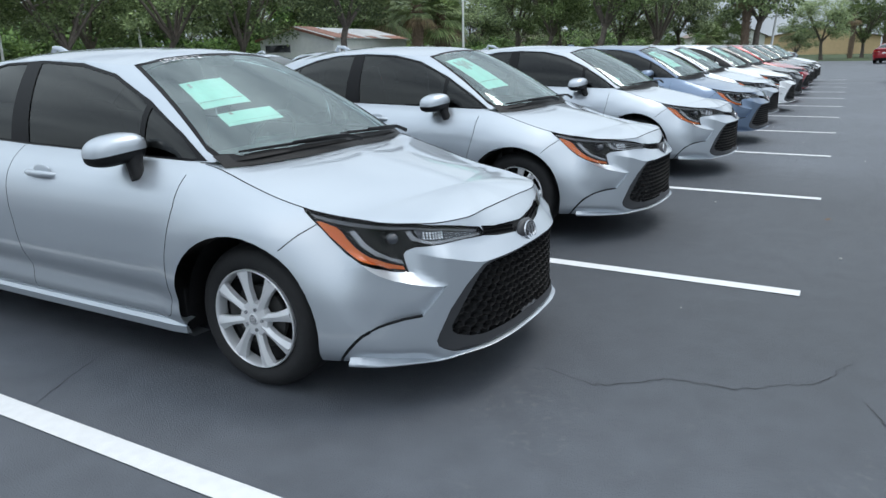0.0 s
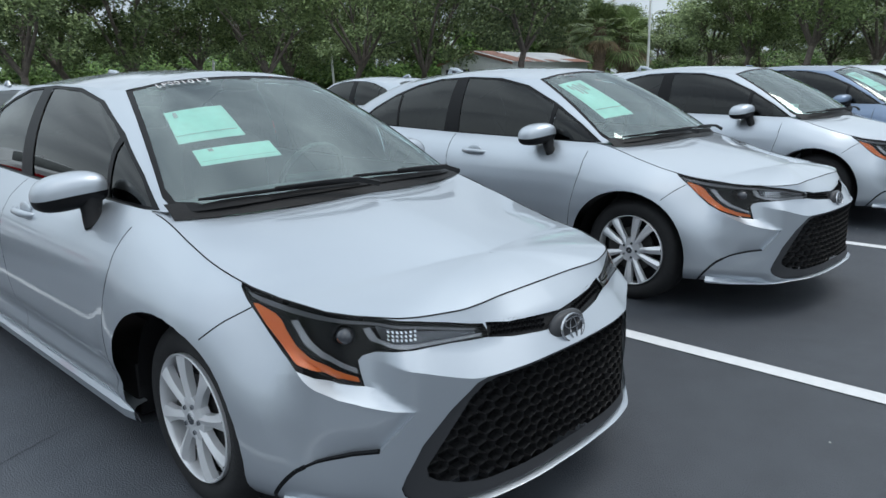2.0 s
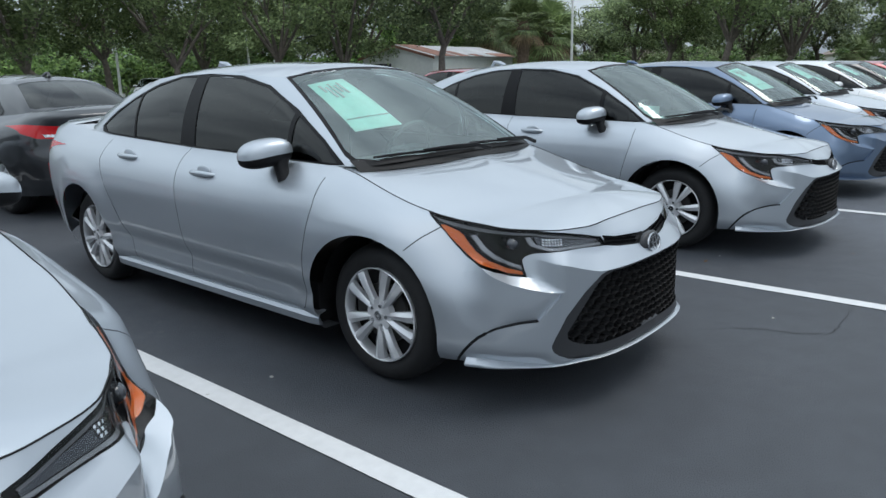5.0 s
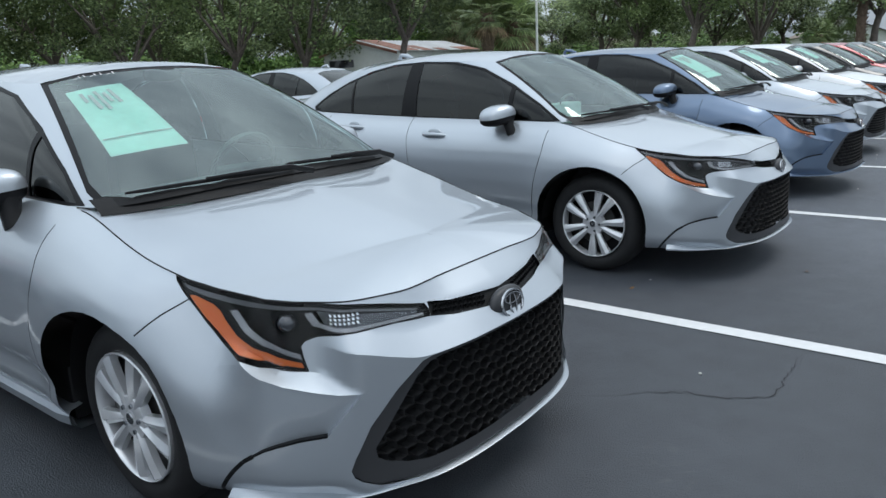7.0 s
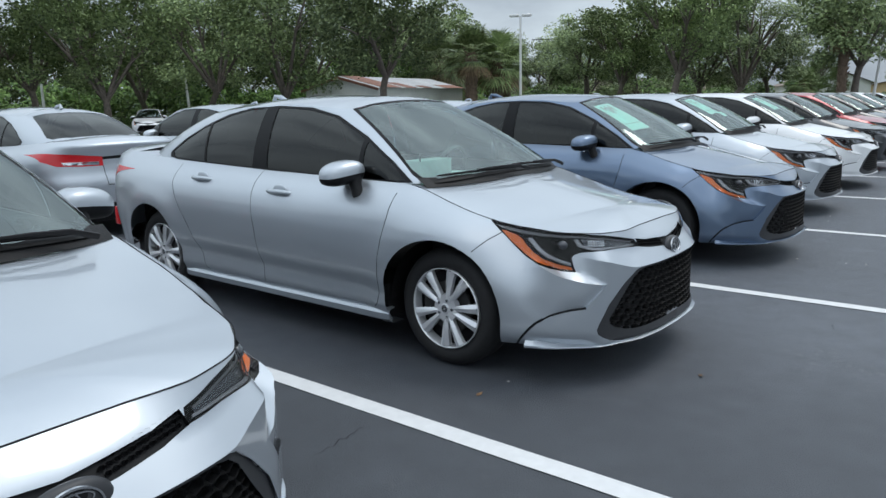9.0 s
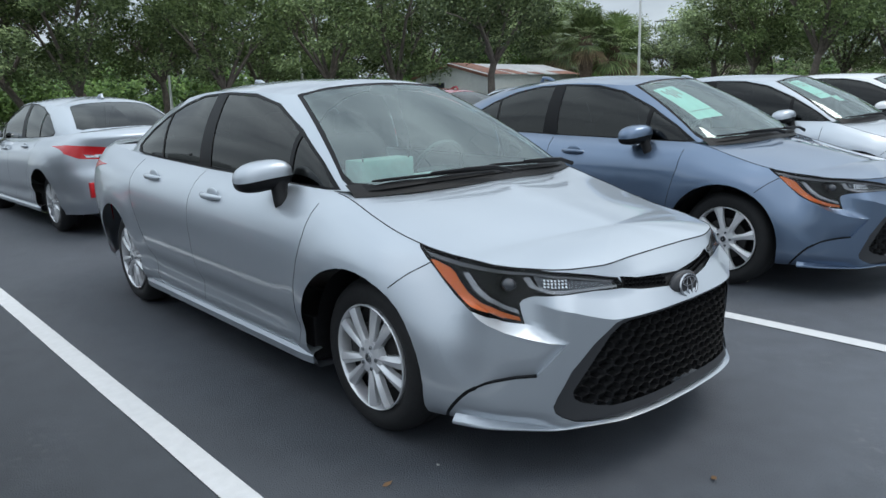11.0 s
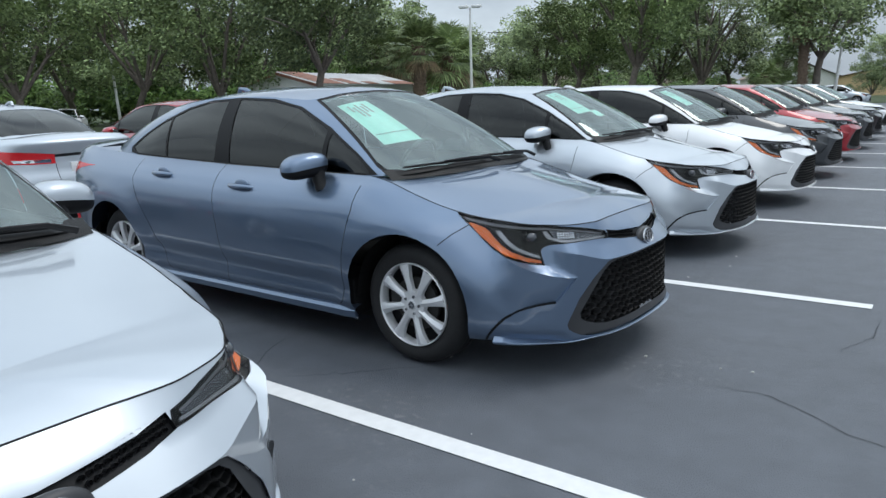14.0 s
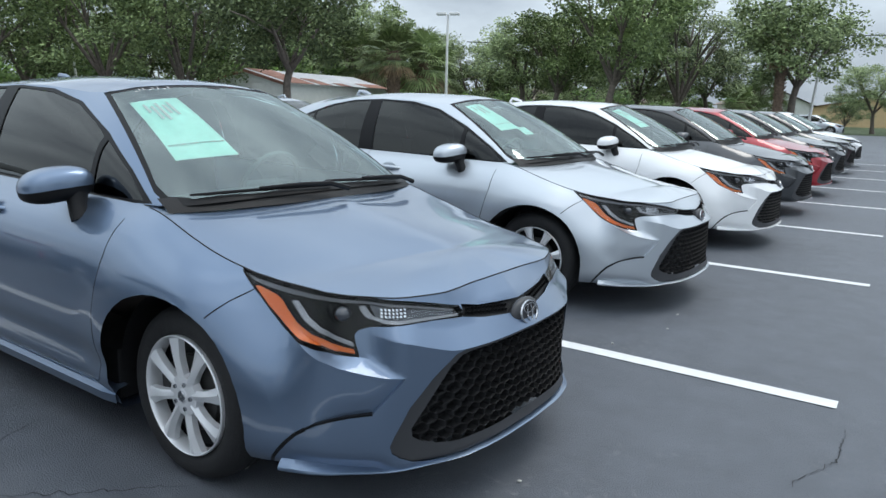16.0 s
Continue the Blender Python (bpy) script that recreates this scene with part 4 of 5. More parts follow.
    pl = bmesh.new()
    box(pl, -4.60, -0.155, 0.66, -4.585, 0.155, 0.80, 0.004)
    keep_part("plate", pl, [M_PLATE])
    # roof aerial
    fin = bmesh.new()
    tube(fin, [(-3.05, 0, 1.41), (-3.12, 0, 1.435), (-3.19, 0, 1.445), (-3.21, 0, 1.40)], [0.012, 0.018, 0.014, 0.02], 8)
    keep_part("roof_aerial", fin, [SILVER], painted=True)
    # cowl and wipers
    cw = bmesh.new()
    rows = []
    for yy in np.linspace(-0.69, 0.69, 40):
        k = abs(yy) / 0.66
        u = 0.985 + 0.13 * k ** 2.2
        rows.append([cw.verts.new((-u + 0.010, yy, 0.936 - 0.012 * k)), cw.verts.new((-u - 0.012, yy, 0.956 - 0.012 * k)), cw.verts.new((-u - 0.06, yy, 0.984 - 0.012 * k))])
    grid_faces(cw, rows)
    keep_part("cowl", cw, [M_PLASTIC], "black plastic cowl")
    for y0, y1 in ((0.02, -0.60), (0.56, 0.0)):
        wp = bmesh.new()
        pa = []
        for k in range(11):
            t = k / 10
            yy = y0 + (y1 - y0) * t
            p = house_point(abs(yy), 0.018 + 0.03 * t)
            pa.append(Vector((p.x, yy, p.z)) + Vector((0.5, 0, 0.86)) * 0.010)
        tube(wp, pa, [0.006] + [0.0065] * 9 + [0.004], 6)
        pb = [p + Vector((0.5, 0, 0.86)) * 0.010 + Vector((0.012, 0, 0)) for p in pa]
        tube(wp, [pb[0] + Vector((0.05, 0.03, -0.02)), pb[1] + Vector((0.03, 0, 0.004)), pb[3] + Vector((0.012, 0, 0.004)), pb[6]], [0.012, 0.010, 0.008, 0.006], 6)
        keep_part("wiper", wp, [M_TRIM], "black wiper blade and arm")
    cam_box = bmesh.new()
    blob(cam_box, (-1.80, 0.0, 1.355), (0.06, 0.075, 0.03), 3)
    keep_part("sensor_housing", cam_box, [M_TRIM])
    # cabin
    db = bmesh.new()
    rows = []
    for yy in np.linspace(-0.68, 0.68, 24):
        k = abs(yy) / 0.68
        rows.append([db.verts.new((-1.05 - 0.1 * k, yy, 0.90)), db.verts.new((-1.25, yy, 0.925)), db.verts.new((-1.50, yy, 0.935 - 0.01 * k)), db.verts.new((-1.62, yy, 0.92 - 0.02 * k)), db.verts.new((-1.66, yy, 0.86)), db.verts.new((-1.62, yy, 0.50))])
    grid_faces(db, rows)
    keep_part("dashboard", db, [M_DASH])
    sw = bmesh.new()
    ring_bm(sw, 0.18, 0.18, 0.014, deep=0.014)
    box(sw, -0.02, -0.17, -0.02, 0.02, 0.17, 0.02, 0.01)
    bmesh.ops.transform(sw, verts=sw.verts, matrix=Matrix.Translation((-1.80, 0.36, 0.90)) @ Matrix.Rotation(radians(25), 4, "Y"))
    keep_part("steering_wheel", sw, [M_DASH])
    for sx, sy, w in ((-2.35, 0.36, 0.25), (-2.35, -0.36, 0.25), (-3.25, 0.34, 0.3), (-3.25, -0.34, 0.3)):
        se = bmesh.new()
        blob(se, (sx, sy, 0.52), (0.27, w, 0.10), 4, 16, 8)
        blob(se, (sx - 0.28, sy, 0.80), (0.09, w, 0.30), 4, 16, 8)
        blob(se, (sx - 0.30, sy, 1.15), (0.05, 0.12, 0.085), 3, 14, 7)
        keep_part("seat", se, [M_SEAT])
    ub = bmesh.new()
    box(ub, -4.45, -0.56, 0.19, -0.22, 0.56, 0.42, 0.02)
    box(ub, -3.25, -0.80, 0.19, -1.33, 0.80, 0.40, 0.02)
    box(ub, -1.02, -0.56, 0.42, -0.35, 0.56, 0.62, 0.02)
    box(ub, -4.30, -0.56, 0.42, -3.75, 0.56, 1.0, 0.02)
    box(ub, -1.12, -0.66, 0.42, -1.02, 0.66, 0.88, 0.01)
    keep_part("underbody", ub, [M_PLASTIC])


make_parts()


def sedan(at, colour, alloy, label, group="row of sedans"):
    car = thing("sedan", at, label, "car", group)
    made = {}
    for name, me, lab, under, painted in PARTS:
        ob = new(name, me)
        ob.parent = made[under] if under else car
        if painted and colour is not SILVER:
            ob.material_slots[0].link = "OBJECT"
            ob.material_slots[0].material = colour
        if lab:
            tagged(ob, lab)
        if name in ("windshield", "lamp_lens", "rear_window"):
            ob.visible_shadow = False
        if name in ("upper_honeycomb", "panel_gaps"):
            tagged(ob, kind="stuff")
        made[name] = ob
    return car


def add_wheels(car, proto):
    """Gives a car its four wheels, which share the meshes of proto's."""
    for x, y, turn in ((-AXLE_F, -TRACK + 0.036, 0), (-AXLE_R, -TRACK + 0.036, 0), (-AXLE_F, TRACK - 0.036, 180), (-AXLE_R, TRACK - 0.036, 180)):
        w = copy_thing(proto, pose(x, y, HUB_Z, 0, 0, turn))
        w.parent = car


def paper(car, a0, a1, h0, h1, shear=0.0, bars=4):
    """A printed sheet behind the windshield."""
    ob = part("window_sheet", house_patch(a0, a1, h0, h1, -0.006, 6, shear), M_PAPER, car, "pale mint paper sheet behind the glass", smooth=False)
    for k in range(bars):
        t = 0.18 + 0.6 * k / max(bars, 1)
        am = a0 + (a1 - a0) * t
        hm = h1 - (h1 - h0) * (0.08 + 0.05 * (k % 2))
        part("print_bar", house_patch(am, am + (a1 - a0) * 0.06, hm - (h1 - h0) * (0.16 + 0.08 * (k % 3)), hm, -0.003, 2, shear * 0.2), M_INK, ob, smooth=False)
    part("print_bar", house_patch(a0 + 0.01, a1 - 0.01, h0 + (h1 - h0) * 0.20, h0 + (h1 - h0) * 0.215, -0.003, 4), M_INK, ob, smooth=False)
    return ob


def marker_text(car, words):
    """Hand-marked stock number along the top of the windshield."""
    fc = bpy.data.curves.new("stock_number", "FONT")
    fc.body, fc.size = words, 0.058
    fc.space_character = 1.25
    tmp = new("stock_number_outline", fc)
    bpy.context.view_layer.update()
    me = bpy.data.meshes.new_from_object(tmp)
    bpy.data.objects.remove(tmp)
    for v in me.vertices:
        a, h = -0.475 + v.co.x * 1.05, 0.945 + v.co.y / 0.95
        p = house_point(abs(a), h)
        v.co = Vector((p.x, -p.y, p.z)) + Vector((0.5, 0, 0.86)) * 0.003
    me.materials.append(M_CHALK)
    ob = new("stock_number", me)
    ob.parent = car
    tagged(ob, "white hand-written stock number")


def marker_bars(car, count):
    for k in range(count):
        a = -0.475 + k * 0.030
        ob = part("stock_number_stroke", house_patch(a, a + (0.005 if k % 3 else 0.016), 0.950, 0.956 + 0.022 * (k % 3 > 0), 0.003, 2, 0.004 * (k % 2)), M_CHALK, car, smooth=False)


# ---- ground ----
M_ASPHALT = mat("sealed_asphalt", (0.082, 0.090, 0.104), 0.58, vary=0.14, scale=6, bump=0.5, bump_scale=160, wash=0.18)
an, al = M_ASPHALT.node_tree.nodes, M_ASPHALT.node_tree.links
a_b = an["Principled BSDF"]
a_src = a_b.inputs["Base Color"].links[0].from_socket
a_tc, a_n1, a_n2, a_v = an.new("ShaderNodeTexCoord"), an.new("ShaderNodeTexNoise"), an.new("ShaderNodeTexNoise"), an.new("ShaderNodeTexNoise")
a_n1.inputs["Scale"].default_value, a_n1.inputs["Detail"].default_value = 0.9, 5
a_n2.inputs["Scale"].default_value, a_n2.inputs["Detail"].default_value = 26, 9
a_v.inputs["Scale"].default_value, a_v.inputs["Detail"].default_value = 170, 3
a_m1, a_m2, a_m3 = an.new("ShaderNodeMapRange"), an.new("ShaderNodeMapRange"), an.new("ShaderNodeMapRange")
for node, lo, hi in ((a_m1, 0.54, 0.68), (a_m2, 0.56, 0.66), (a_m3, 0.68, 0.78)):
    node.inputs["From Min"].default_value, node.inputs["From Max"].default_value = lo, hi
a_mul, a_max, a_mix = an.new("ShaderNodeMath"), an.new("ShaderNodeMath"), an.new("ShaderNodeMix")
a_mul.operation, a_max.operation, a_mix.data_type = "MULTIPLY", "MAXIMUM", "RGBA"
a_mix.inputs["B"].default_value = (0.20, 0.20, 0.20, 1)
a_half = an.new("ShaderNodeMath")
a_half.operation = "MULTIPLY"
a_half.inputs[1].default_value = 0.4
for node in (a_n1, a_n2, a_v):
    al.new(a_tc.outputs["Object"], node.inputs["Vector"])
al.new(a_n1.outputs["Fac"], a_m1.inputs["Value"])
al.new(a_n2.outputs["Fac"], a_m2.inputs["Value"])
al.new(a_v.outputs["Fac"], a_m3.inputs["Value"])
al.new(a_m1.outputs["Result"], a_mul.inputs[0])
al.new(a_m2.outputs["Result"], a_mul.inputs[1])
al.new(a_mul.outputs["Value"], a_max.inputs[0])
al.new(a_m3.outputs["Result"], a_max.inputs[1])
al.new(a_max.outputs["Value"], a_half.inputs[0])
al.new(a_half.outputs["Value"], a_mix.inputs["Factor"])
al.new(a_src, a_mix.inputs["A"])
al.new(a_mix.outputs["Result"], a_b.inputs["Base Color"])
# asphalt colour is scaled along y: darker middle stretch, paler ends, with an uneven edge
a_sep, a_wob, a_add, a_band, a_tone = an.new("ShaderNodeSeparateXYZ"), an.new("ShaderNodeMath"), an.new("ShaderNodeMath"), an.new("ShaderNodeValToRGB"), an.new("ShaderNodeVectorMath")
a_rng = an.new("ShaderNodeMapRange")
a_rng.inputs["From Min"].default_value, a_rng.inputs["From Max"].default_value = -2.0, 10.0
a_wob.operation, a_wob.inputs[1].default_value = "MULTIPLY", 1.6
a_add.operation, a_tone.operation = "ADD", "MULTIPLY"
for el, (at, v) in zip([a_band.color_ramp.elements.new(p) for p in (0.14, 0.32, 0.60, 0.80)], ((0.14, 1.14), (0.32, 0.76), (0.60, 0.76), (0.80, 1.30))):
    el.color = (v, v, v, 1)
a_band.color_ramp.elements[0].color, a_band.color_ramp.elements[-1].color = (1.14, 1.14, 1.14, 1), (1.30, 1.30, 1.30, 1)
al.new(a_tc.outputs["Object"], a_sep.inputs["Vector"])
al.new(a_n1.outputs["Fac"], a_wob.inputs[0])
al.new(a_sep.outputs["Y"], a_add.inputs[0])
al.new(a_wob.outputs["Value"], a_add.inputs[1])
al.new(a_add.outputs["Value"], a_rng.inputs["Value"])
al.new(a_rng.outputs["Result"], a_band.inputs["Fac"])
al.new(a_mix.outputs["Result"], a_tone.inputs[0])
al.new(a_band.outputs["Color"], a_tone.inputs[1])
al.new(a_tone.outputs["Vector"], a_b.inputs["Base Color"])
M_LINE = mat("white_line_paint", (0.72, 0.72, 0.72), 0.7, vary=0.06, scale=20, bump=0.15, bump_scale=200)
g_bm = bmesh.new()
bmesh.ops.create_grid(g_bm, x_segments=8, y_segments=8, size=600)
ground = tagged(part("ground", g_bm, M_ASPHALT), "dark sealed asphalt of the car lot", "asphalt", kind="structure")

ROW = [  # nose x, y, turn, colour, alloy wheels, label
    (0.0, 0.0, 0.0, SILVER, False, "silver sedan with silver wheel covers and papers on its windshield"),
    (-0.016, 2.842, -1.4, SILVER, True, "silver sedan with bright alloy wheels and a long window sheet"),
    (0.137, 5.882, -2.2, SILVER, True, "silver sedan with alloy wheels and a paper tray on its dash"),
    (0.226, 8.823, -2.8, BLUE, False, "slate blue metallic sedan with silver wheel covers"),
    (0.159, 11.73, -1.5, SILVER, False, "pale silver sedan with a window sheet on its windshield"),
    (0.28, 14.65, 0.0, WHITE, False, "white sedan with a white roof and black grille"),
    (0.30, 17.55, 0.0, GREY, False, "dark grey sedan parked in the row"),
    (0.34, 20.4, 0.0, RED, False, "red sedan with black grille parked in the row"),
    (0.36, 23.3, 0.0, GREY, False, "dark grey sedan parked in the row"),
    (0.40, 26.2, 0.0, BLACK, False, "black sedan parked in the row"),
    (0.42, 29.1, 0.0, WHITE, False, "white sedan at the far end of the row"),
]
proto_cover = wheel(None, 0, 0, False, False)
proto_alloy = wheel(None, 0, 0, False, True)
CARS = []
for x, y, turn, colour, alloy, label in ROW:
    car = sedan(pose(x, y, 0, 0, 0, turn), colour, alloy, label)
    add_wheels(car, proto_alloy if alloy else proto_cover)
    CARS.append(car)
# papers and markings
paper(CARS[0], -0.565, -0.27, 0.44, 0.71, 0.02, 1)
paper(CARS[0], -0.53, -0.20, 0.265, 0.38, 0.0, 1)
marker_text(CARS[0], "LP001012")
paper(CARS[1], -0.575, -0.275, 0.30, 0.86, 0.0, 5)
paper(CARS[3], -0.565, -0.275, 0.31, 0.86, 0.0, 5)
paper(CARS[4], -0.52, -0.27, 0.46, 0.92, 0.0, 3)
paper(CARS[4], -0.30, -0.18, 0.36, 0.48, 0.0, 1)
paper(CARS[5], -0.50, -0.27, 0.45, 0.90, 0.0, 3)
for c in (CARS[1], CARS[3]):
    marker_bars(c, 8)
b = bmesh.new()
box(b, -1.46, -0.50, 0.945, -1.33, -0.20, 1.045, 0.006)
tray = part("paper_tray", b, M_PAPER, CARS[2], "white paper tray standing on the dashboard")
b = bmesh.new()
box(b, -1.46, -0.20, 0.94, -1.28, 0.02, 0.946)
part("loose_sheet", b, M_PAPER, CARS[2], "white sheet lying on the dashboard")
for yy in (-0.49, -0.23):
    b = bmesh.new()
    tube(b, [(-1.335, yy, 1.03), (-1.333, yy, 1.095)], [0.004, 0.004], 6)
    part("wire_prong", b, M_CHROME, tray)
BACK = [(-10.65, -2.30, WHITE, False, "white"), (-10.65, 0.65, SILVER, False, "silver"), (-10.65, 3.57, GREY, False, "dark grey"), (-10.65, 6.50, SILVER, True, "silver"), (-10.65, 9.43, SILVER, True, "silver"), (-10.65, 12.35, RED, False, "red"), (-10.65, 15.25, SILVER, False, "silver")]
for x, y, colour, alloy, hue in BACK:
    car = sedan(pose(x, y, 0, 0, 0, 180), colour, alloy, hue + " sedan parked tail to tail with the front row", "rear row of sedans")
    add_wheels(car, proto_alloy if alloy else proto_cover)
FAR_WHEEL = proto_cover
STALLS = [(-4.30, -0.4), (-1.405, -0.3), (1.525, -0.8), (4.49, -1.5), (7.445, -1.8), (10.26, -1.6)] + [(13.13 + 2.88 * i, -1.6) for i in range(7)]
for k, (y0, turn) in enumerate(STALLS, -1):
    b = bmesh.new()
    n = 60
    rows = []
    for i in range(n + 1):
        u = -11.6 + (12.6 + 0.036 * k) * i / n
        j = 0.003 * noise.noise((u * 3, y0, 0))
        rows.append([b.verts.new((u, -0.052 + j, 0.0045)), b.verts.new((u, 0.052 + j * 0.6, 0.0045))])
    grid_faces(b, rows)
    ln = tagged(part("stall_line", b, M_LINE, smooth=False), "white painted stall line on asphalt", "line", "stall lines", "structure")
    ln.matrix_basis = pose(0, y0, 0, 0, 0, turn)


# ---- trees and the far edge of the lot ----
def leaf_material(name, dark, light):
    m = mat(name, dark, 0.55, spec=0.3)
    n, l = m.node_tree.nodes, m.node_tree.links
    geo, ramp = n.new("ShaderNodeNewGeometry"), n.new("ShaderNodeValToRGB")
    ramp.color_ramp.elements[0].color, ramp.color_ramp.elements[1].color = (*dark, 1), (*light, 1)
    l.new(geo.outputs["Random Per Island"], ramp.inputs["Fac"])
    info, rng_n, sc = n.new("ShaderNodeObjectInfo"), n.new("ShaderNodeMapRange"), n.new("ShaderNodeVectorMath")
    rng_n.inputs["To Min"].default_value, rng_n.inputs["To Max"].default_value = 0.75, 1.55
    sc.operation = "SCALE"
    l.new(info.outputs["Random"], rng_n.inputs["Value"])
    l.new(rng_n.outputs["Result"], sc.inputs["Scale"])
    l.new(ramp.outputs["Color"], sc.inputs[0])
    l.new(sc.outputs["Vector"], n["Principled BSDF"].inputs["Base Color"])
    return m


M_OAK = leaf_material("oak_leaves", (0.053, 0.082, 0.036), (0.27, 0.335, 0.145))
M_BUSH = leaf_material("bush_leaves", (0.04, 0.085, 0.025), (0.21, 0.33, 0.09))
M_PALM = leaf_material("palm_blades", (0.08, 0.12, 0.045), (0.30, 0.37, 0.16))
M_DEAD = leaf_material("dead_fronds", (0.10, 0.07, 0.04), (0.24, 0.17, 0.10))
M_BARK = mat("grey_bark", (0.15, 0.125, 0.105), 0.9, vary=0.35, scale=6, bump=0.6, bump_scale=12, wash=0.2)
M_PBARK = mat("palm_bark", (0.17, 0.12, 0.085), 0.9, vary=0.4, scale=10, bump=0.8, bump_scale=18)


def leaves_into(bm, rng, c, r, count, size):
    """Small bent leaf clumps in an uneven cloud."""
    for _ in range(count):
        d = Vector((rng.gauss(0, 1), rng.gauss(0, 1), rng.gauss(0, 0.8))).normalized()
        q = c + Vector((d.x * r, d.y * r, d.z * r * 0.75)) * (rng.random() ** 0.45)
        a = Vector((rng.gauss(0, 1), rng.gauss(0, 1), rng.gauss(0, 0.6))).normalized()
        b = a.orthogonal().normalized()
        s = size * rng.uniform(0.5, 1.3)
        v = [bm.verts.new(q - a * s), bm.verts.new(q + b * s * 0.55 + Vector((0, 0, -s * 0.2))), bm.verts.new(q + a * s), bm.verts.new(q - b * s * 0.55)]
        bm.faces.new((v[0], v[1], v[2]))
        bm.faces.new((v[0], v[2], v[3]))


def oak_meshes(seed, height, spread, fork, lean=0.0, size=0.118, density=1.55):
    rng = random.Random(seed)
    wood, crown = bmesh.new(), bmesh.new()
    top = Vector((lean, rng.uniform(-0.2, 0.2), fork))
    tube(wood, [(0, 0, -0.1), (lean * 0.25, 0.03, fork * 0.35), (lean * 0.7, 0.0, fork * 0.75), top], [0.34, 0.24, 0.20, 0.19], 10)
    for k in range(6):
        a = k * math.tau / 6 + rng.uniform(-0.5, 0.5)
        out = spread * rng.uniform(0.45, 0.8)
        end = Vector((lean + out * math.cos(a), out * math.sin(a), fork + (height - fork) * rng.uniform(0.35, 0.75)))
        mid = top.lerp(end, 0.5) + Vector((rng.uniform(-0.3, 0.3), rng.uniform(-0.3, 0.3), rng.uniform(0.0, 0.5)))
        tube(wood, [top - Vector((0, 0, 0.2)), mid, end], [0.14, 0.09, 0.03], 7)
        for _ in range(3):
            e2 = mid.lerp(end, rng.random()) + Vector((rng.gauss(0, 0.9), rng.gauss(0, 0.9), rng.uniform(0.1, 1.2)))
            tube(wood, [mid, mid.lerp(e2, 0.5) + Vector((0, 0, 0.15)), e2], [0.06, 0.04, 0.015], 5)
            leaves_into(crown, rng, e2, rng.uniform(0.7, 1.3), int(130 * density), size)
        leaves_into(crown, rng, end, rng.uniform(1.0, 1.6), int(260 * density), size)
    for _ in range(34):
        a, rr = rng.uniform(0, math.tau), spread * math.sqrt(rng.random()) * 0.95
        z = fork + (height - fork) * (0.08 + 0.85 * rng.random() * (1 - 0.5 * (rr / spread) ** 2))
        leaves_into(crown, rng, Vector((lean + rr * math.cos(a), rr * math.sin(a), z)), rng.uniform(0.7, 1.35), int(150 * density), size)
    return mesh_of("oak_wood", wood, M_BARK, True, 60), mesh_of("oak_crown", crown, M_OAK, False)


def place_tree(name, meshes, at, label, category, parts):
    t = thing(name, at, label, category, "trees beyond the lot")
    for pn, me in zip(parts, meshes):
        new(pn, me).parent = t
    return t


def az_place(az, dist):
    """A place by bearing from the walk's end, degrees from the row's direction."""
    return 1.2 + dist * math.sin(radians(az)), 6.6 + dist * math.cos(radians(az))


OAKS = [oak_meshes(11, 10.5, 4.8, 2.2), oak_meshes(12, 11.5, 5.4, 2.6, 1.3), oak_meshes(13, 9.5, 4.4, 2.8, -0.5), oak_meshes(14, 12.0, 5.2, 2.0, 1.6), oak_meshes(15, 9.0, 3.8, 3.2, 0.2, density=1.6), oak_meshes(16, 9.5, 5.0, 0.9, 0.6, density=1.7)]
OAK_ROW = [(-84, 44, 0, 1.0), (-79, 50, 1, 1.0), (-74.5, 46, 3, 1.0), (-70, 52, 2, 1.0), (-66, 45, 0, 0.95), (-62.5, 56, 3, 1.0), (-58.8, 47, 1, 0.95), (-56.0, 60, 0, 1.05), (-52.8, 47, 3, 1.0), (-49.5, 60, 0, 1.1), (-45.0, 38.4, 4, 0.95), (-41.5, 62, 1, 1.0), (-38.0, 64, 3, 1.0), (-26.5, 60, 4, 1.05), (-24.2, 56, 2, 0.95), (-20.1, 49, 2, 1.12), (-17.6, 60, 0, 1.0), (-15.5, 54, 3, 1.02), (-12.6, 62, 4, 0.8), (-6.9, 49, 4, 1.0), (-9.5, 80, 2, 0.6), (-1.6, 66, 2, 0.62), (1.2, 75, 0, 0.7), (3.5, 85, 3, 0.7), (6.5, 80, 1, 0.75), (10, 85, 0, 0.8)] + [(-92 + 4.1 * i, 68 + 3 * (i % 3), 5, 0.95 + 0.1 * (i % 2)) for i in range(18)] + [(-27.5, 76, 5, 0.6), (-23, 78, 5, 0.6), (-18, 74, 5, 0.75), (-14.5, 78, 5, 0.6), (-3.5, 92, 5, 0.55), (-8.5, 88, 5, 0.55), (0.5, 110, 5, 0.7), (7, 105, 5, 0.8), (12, 100, 5, 0.9)]
rng_t = random.Random(5)
for az, dist, kind, sc in OAK_ROW:
    x, y = az_place(az, dist)
    place_tree("oak_tree", OAKS[kind], pose(x, y, 0, 0, 0, rng_t.uniform(0, 360)) @ Matrix.Scale(sc, 4), "broad live oak with grey forked trunk and dense dark leaves", "tree", ("trunk", "crown"))
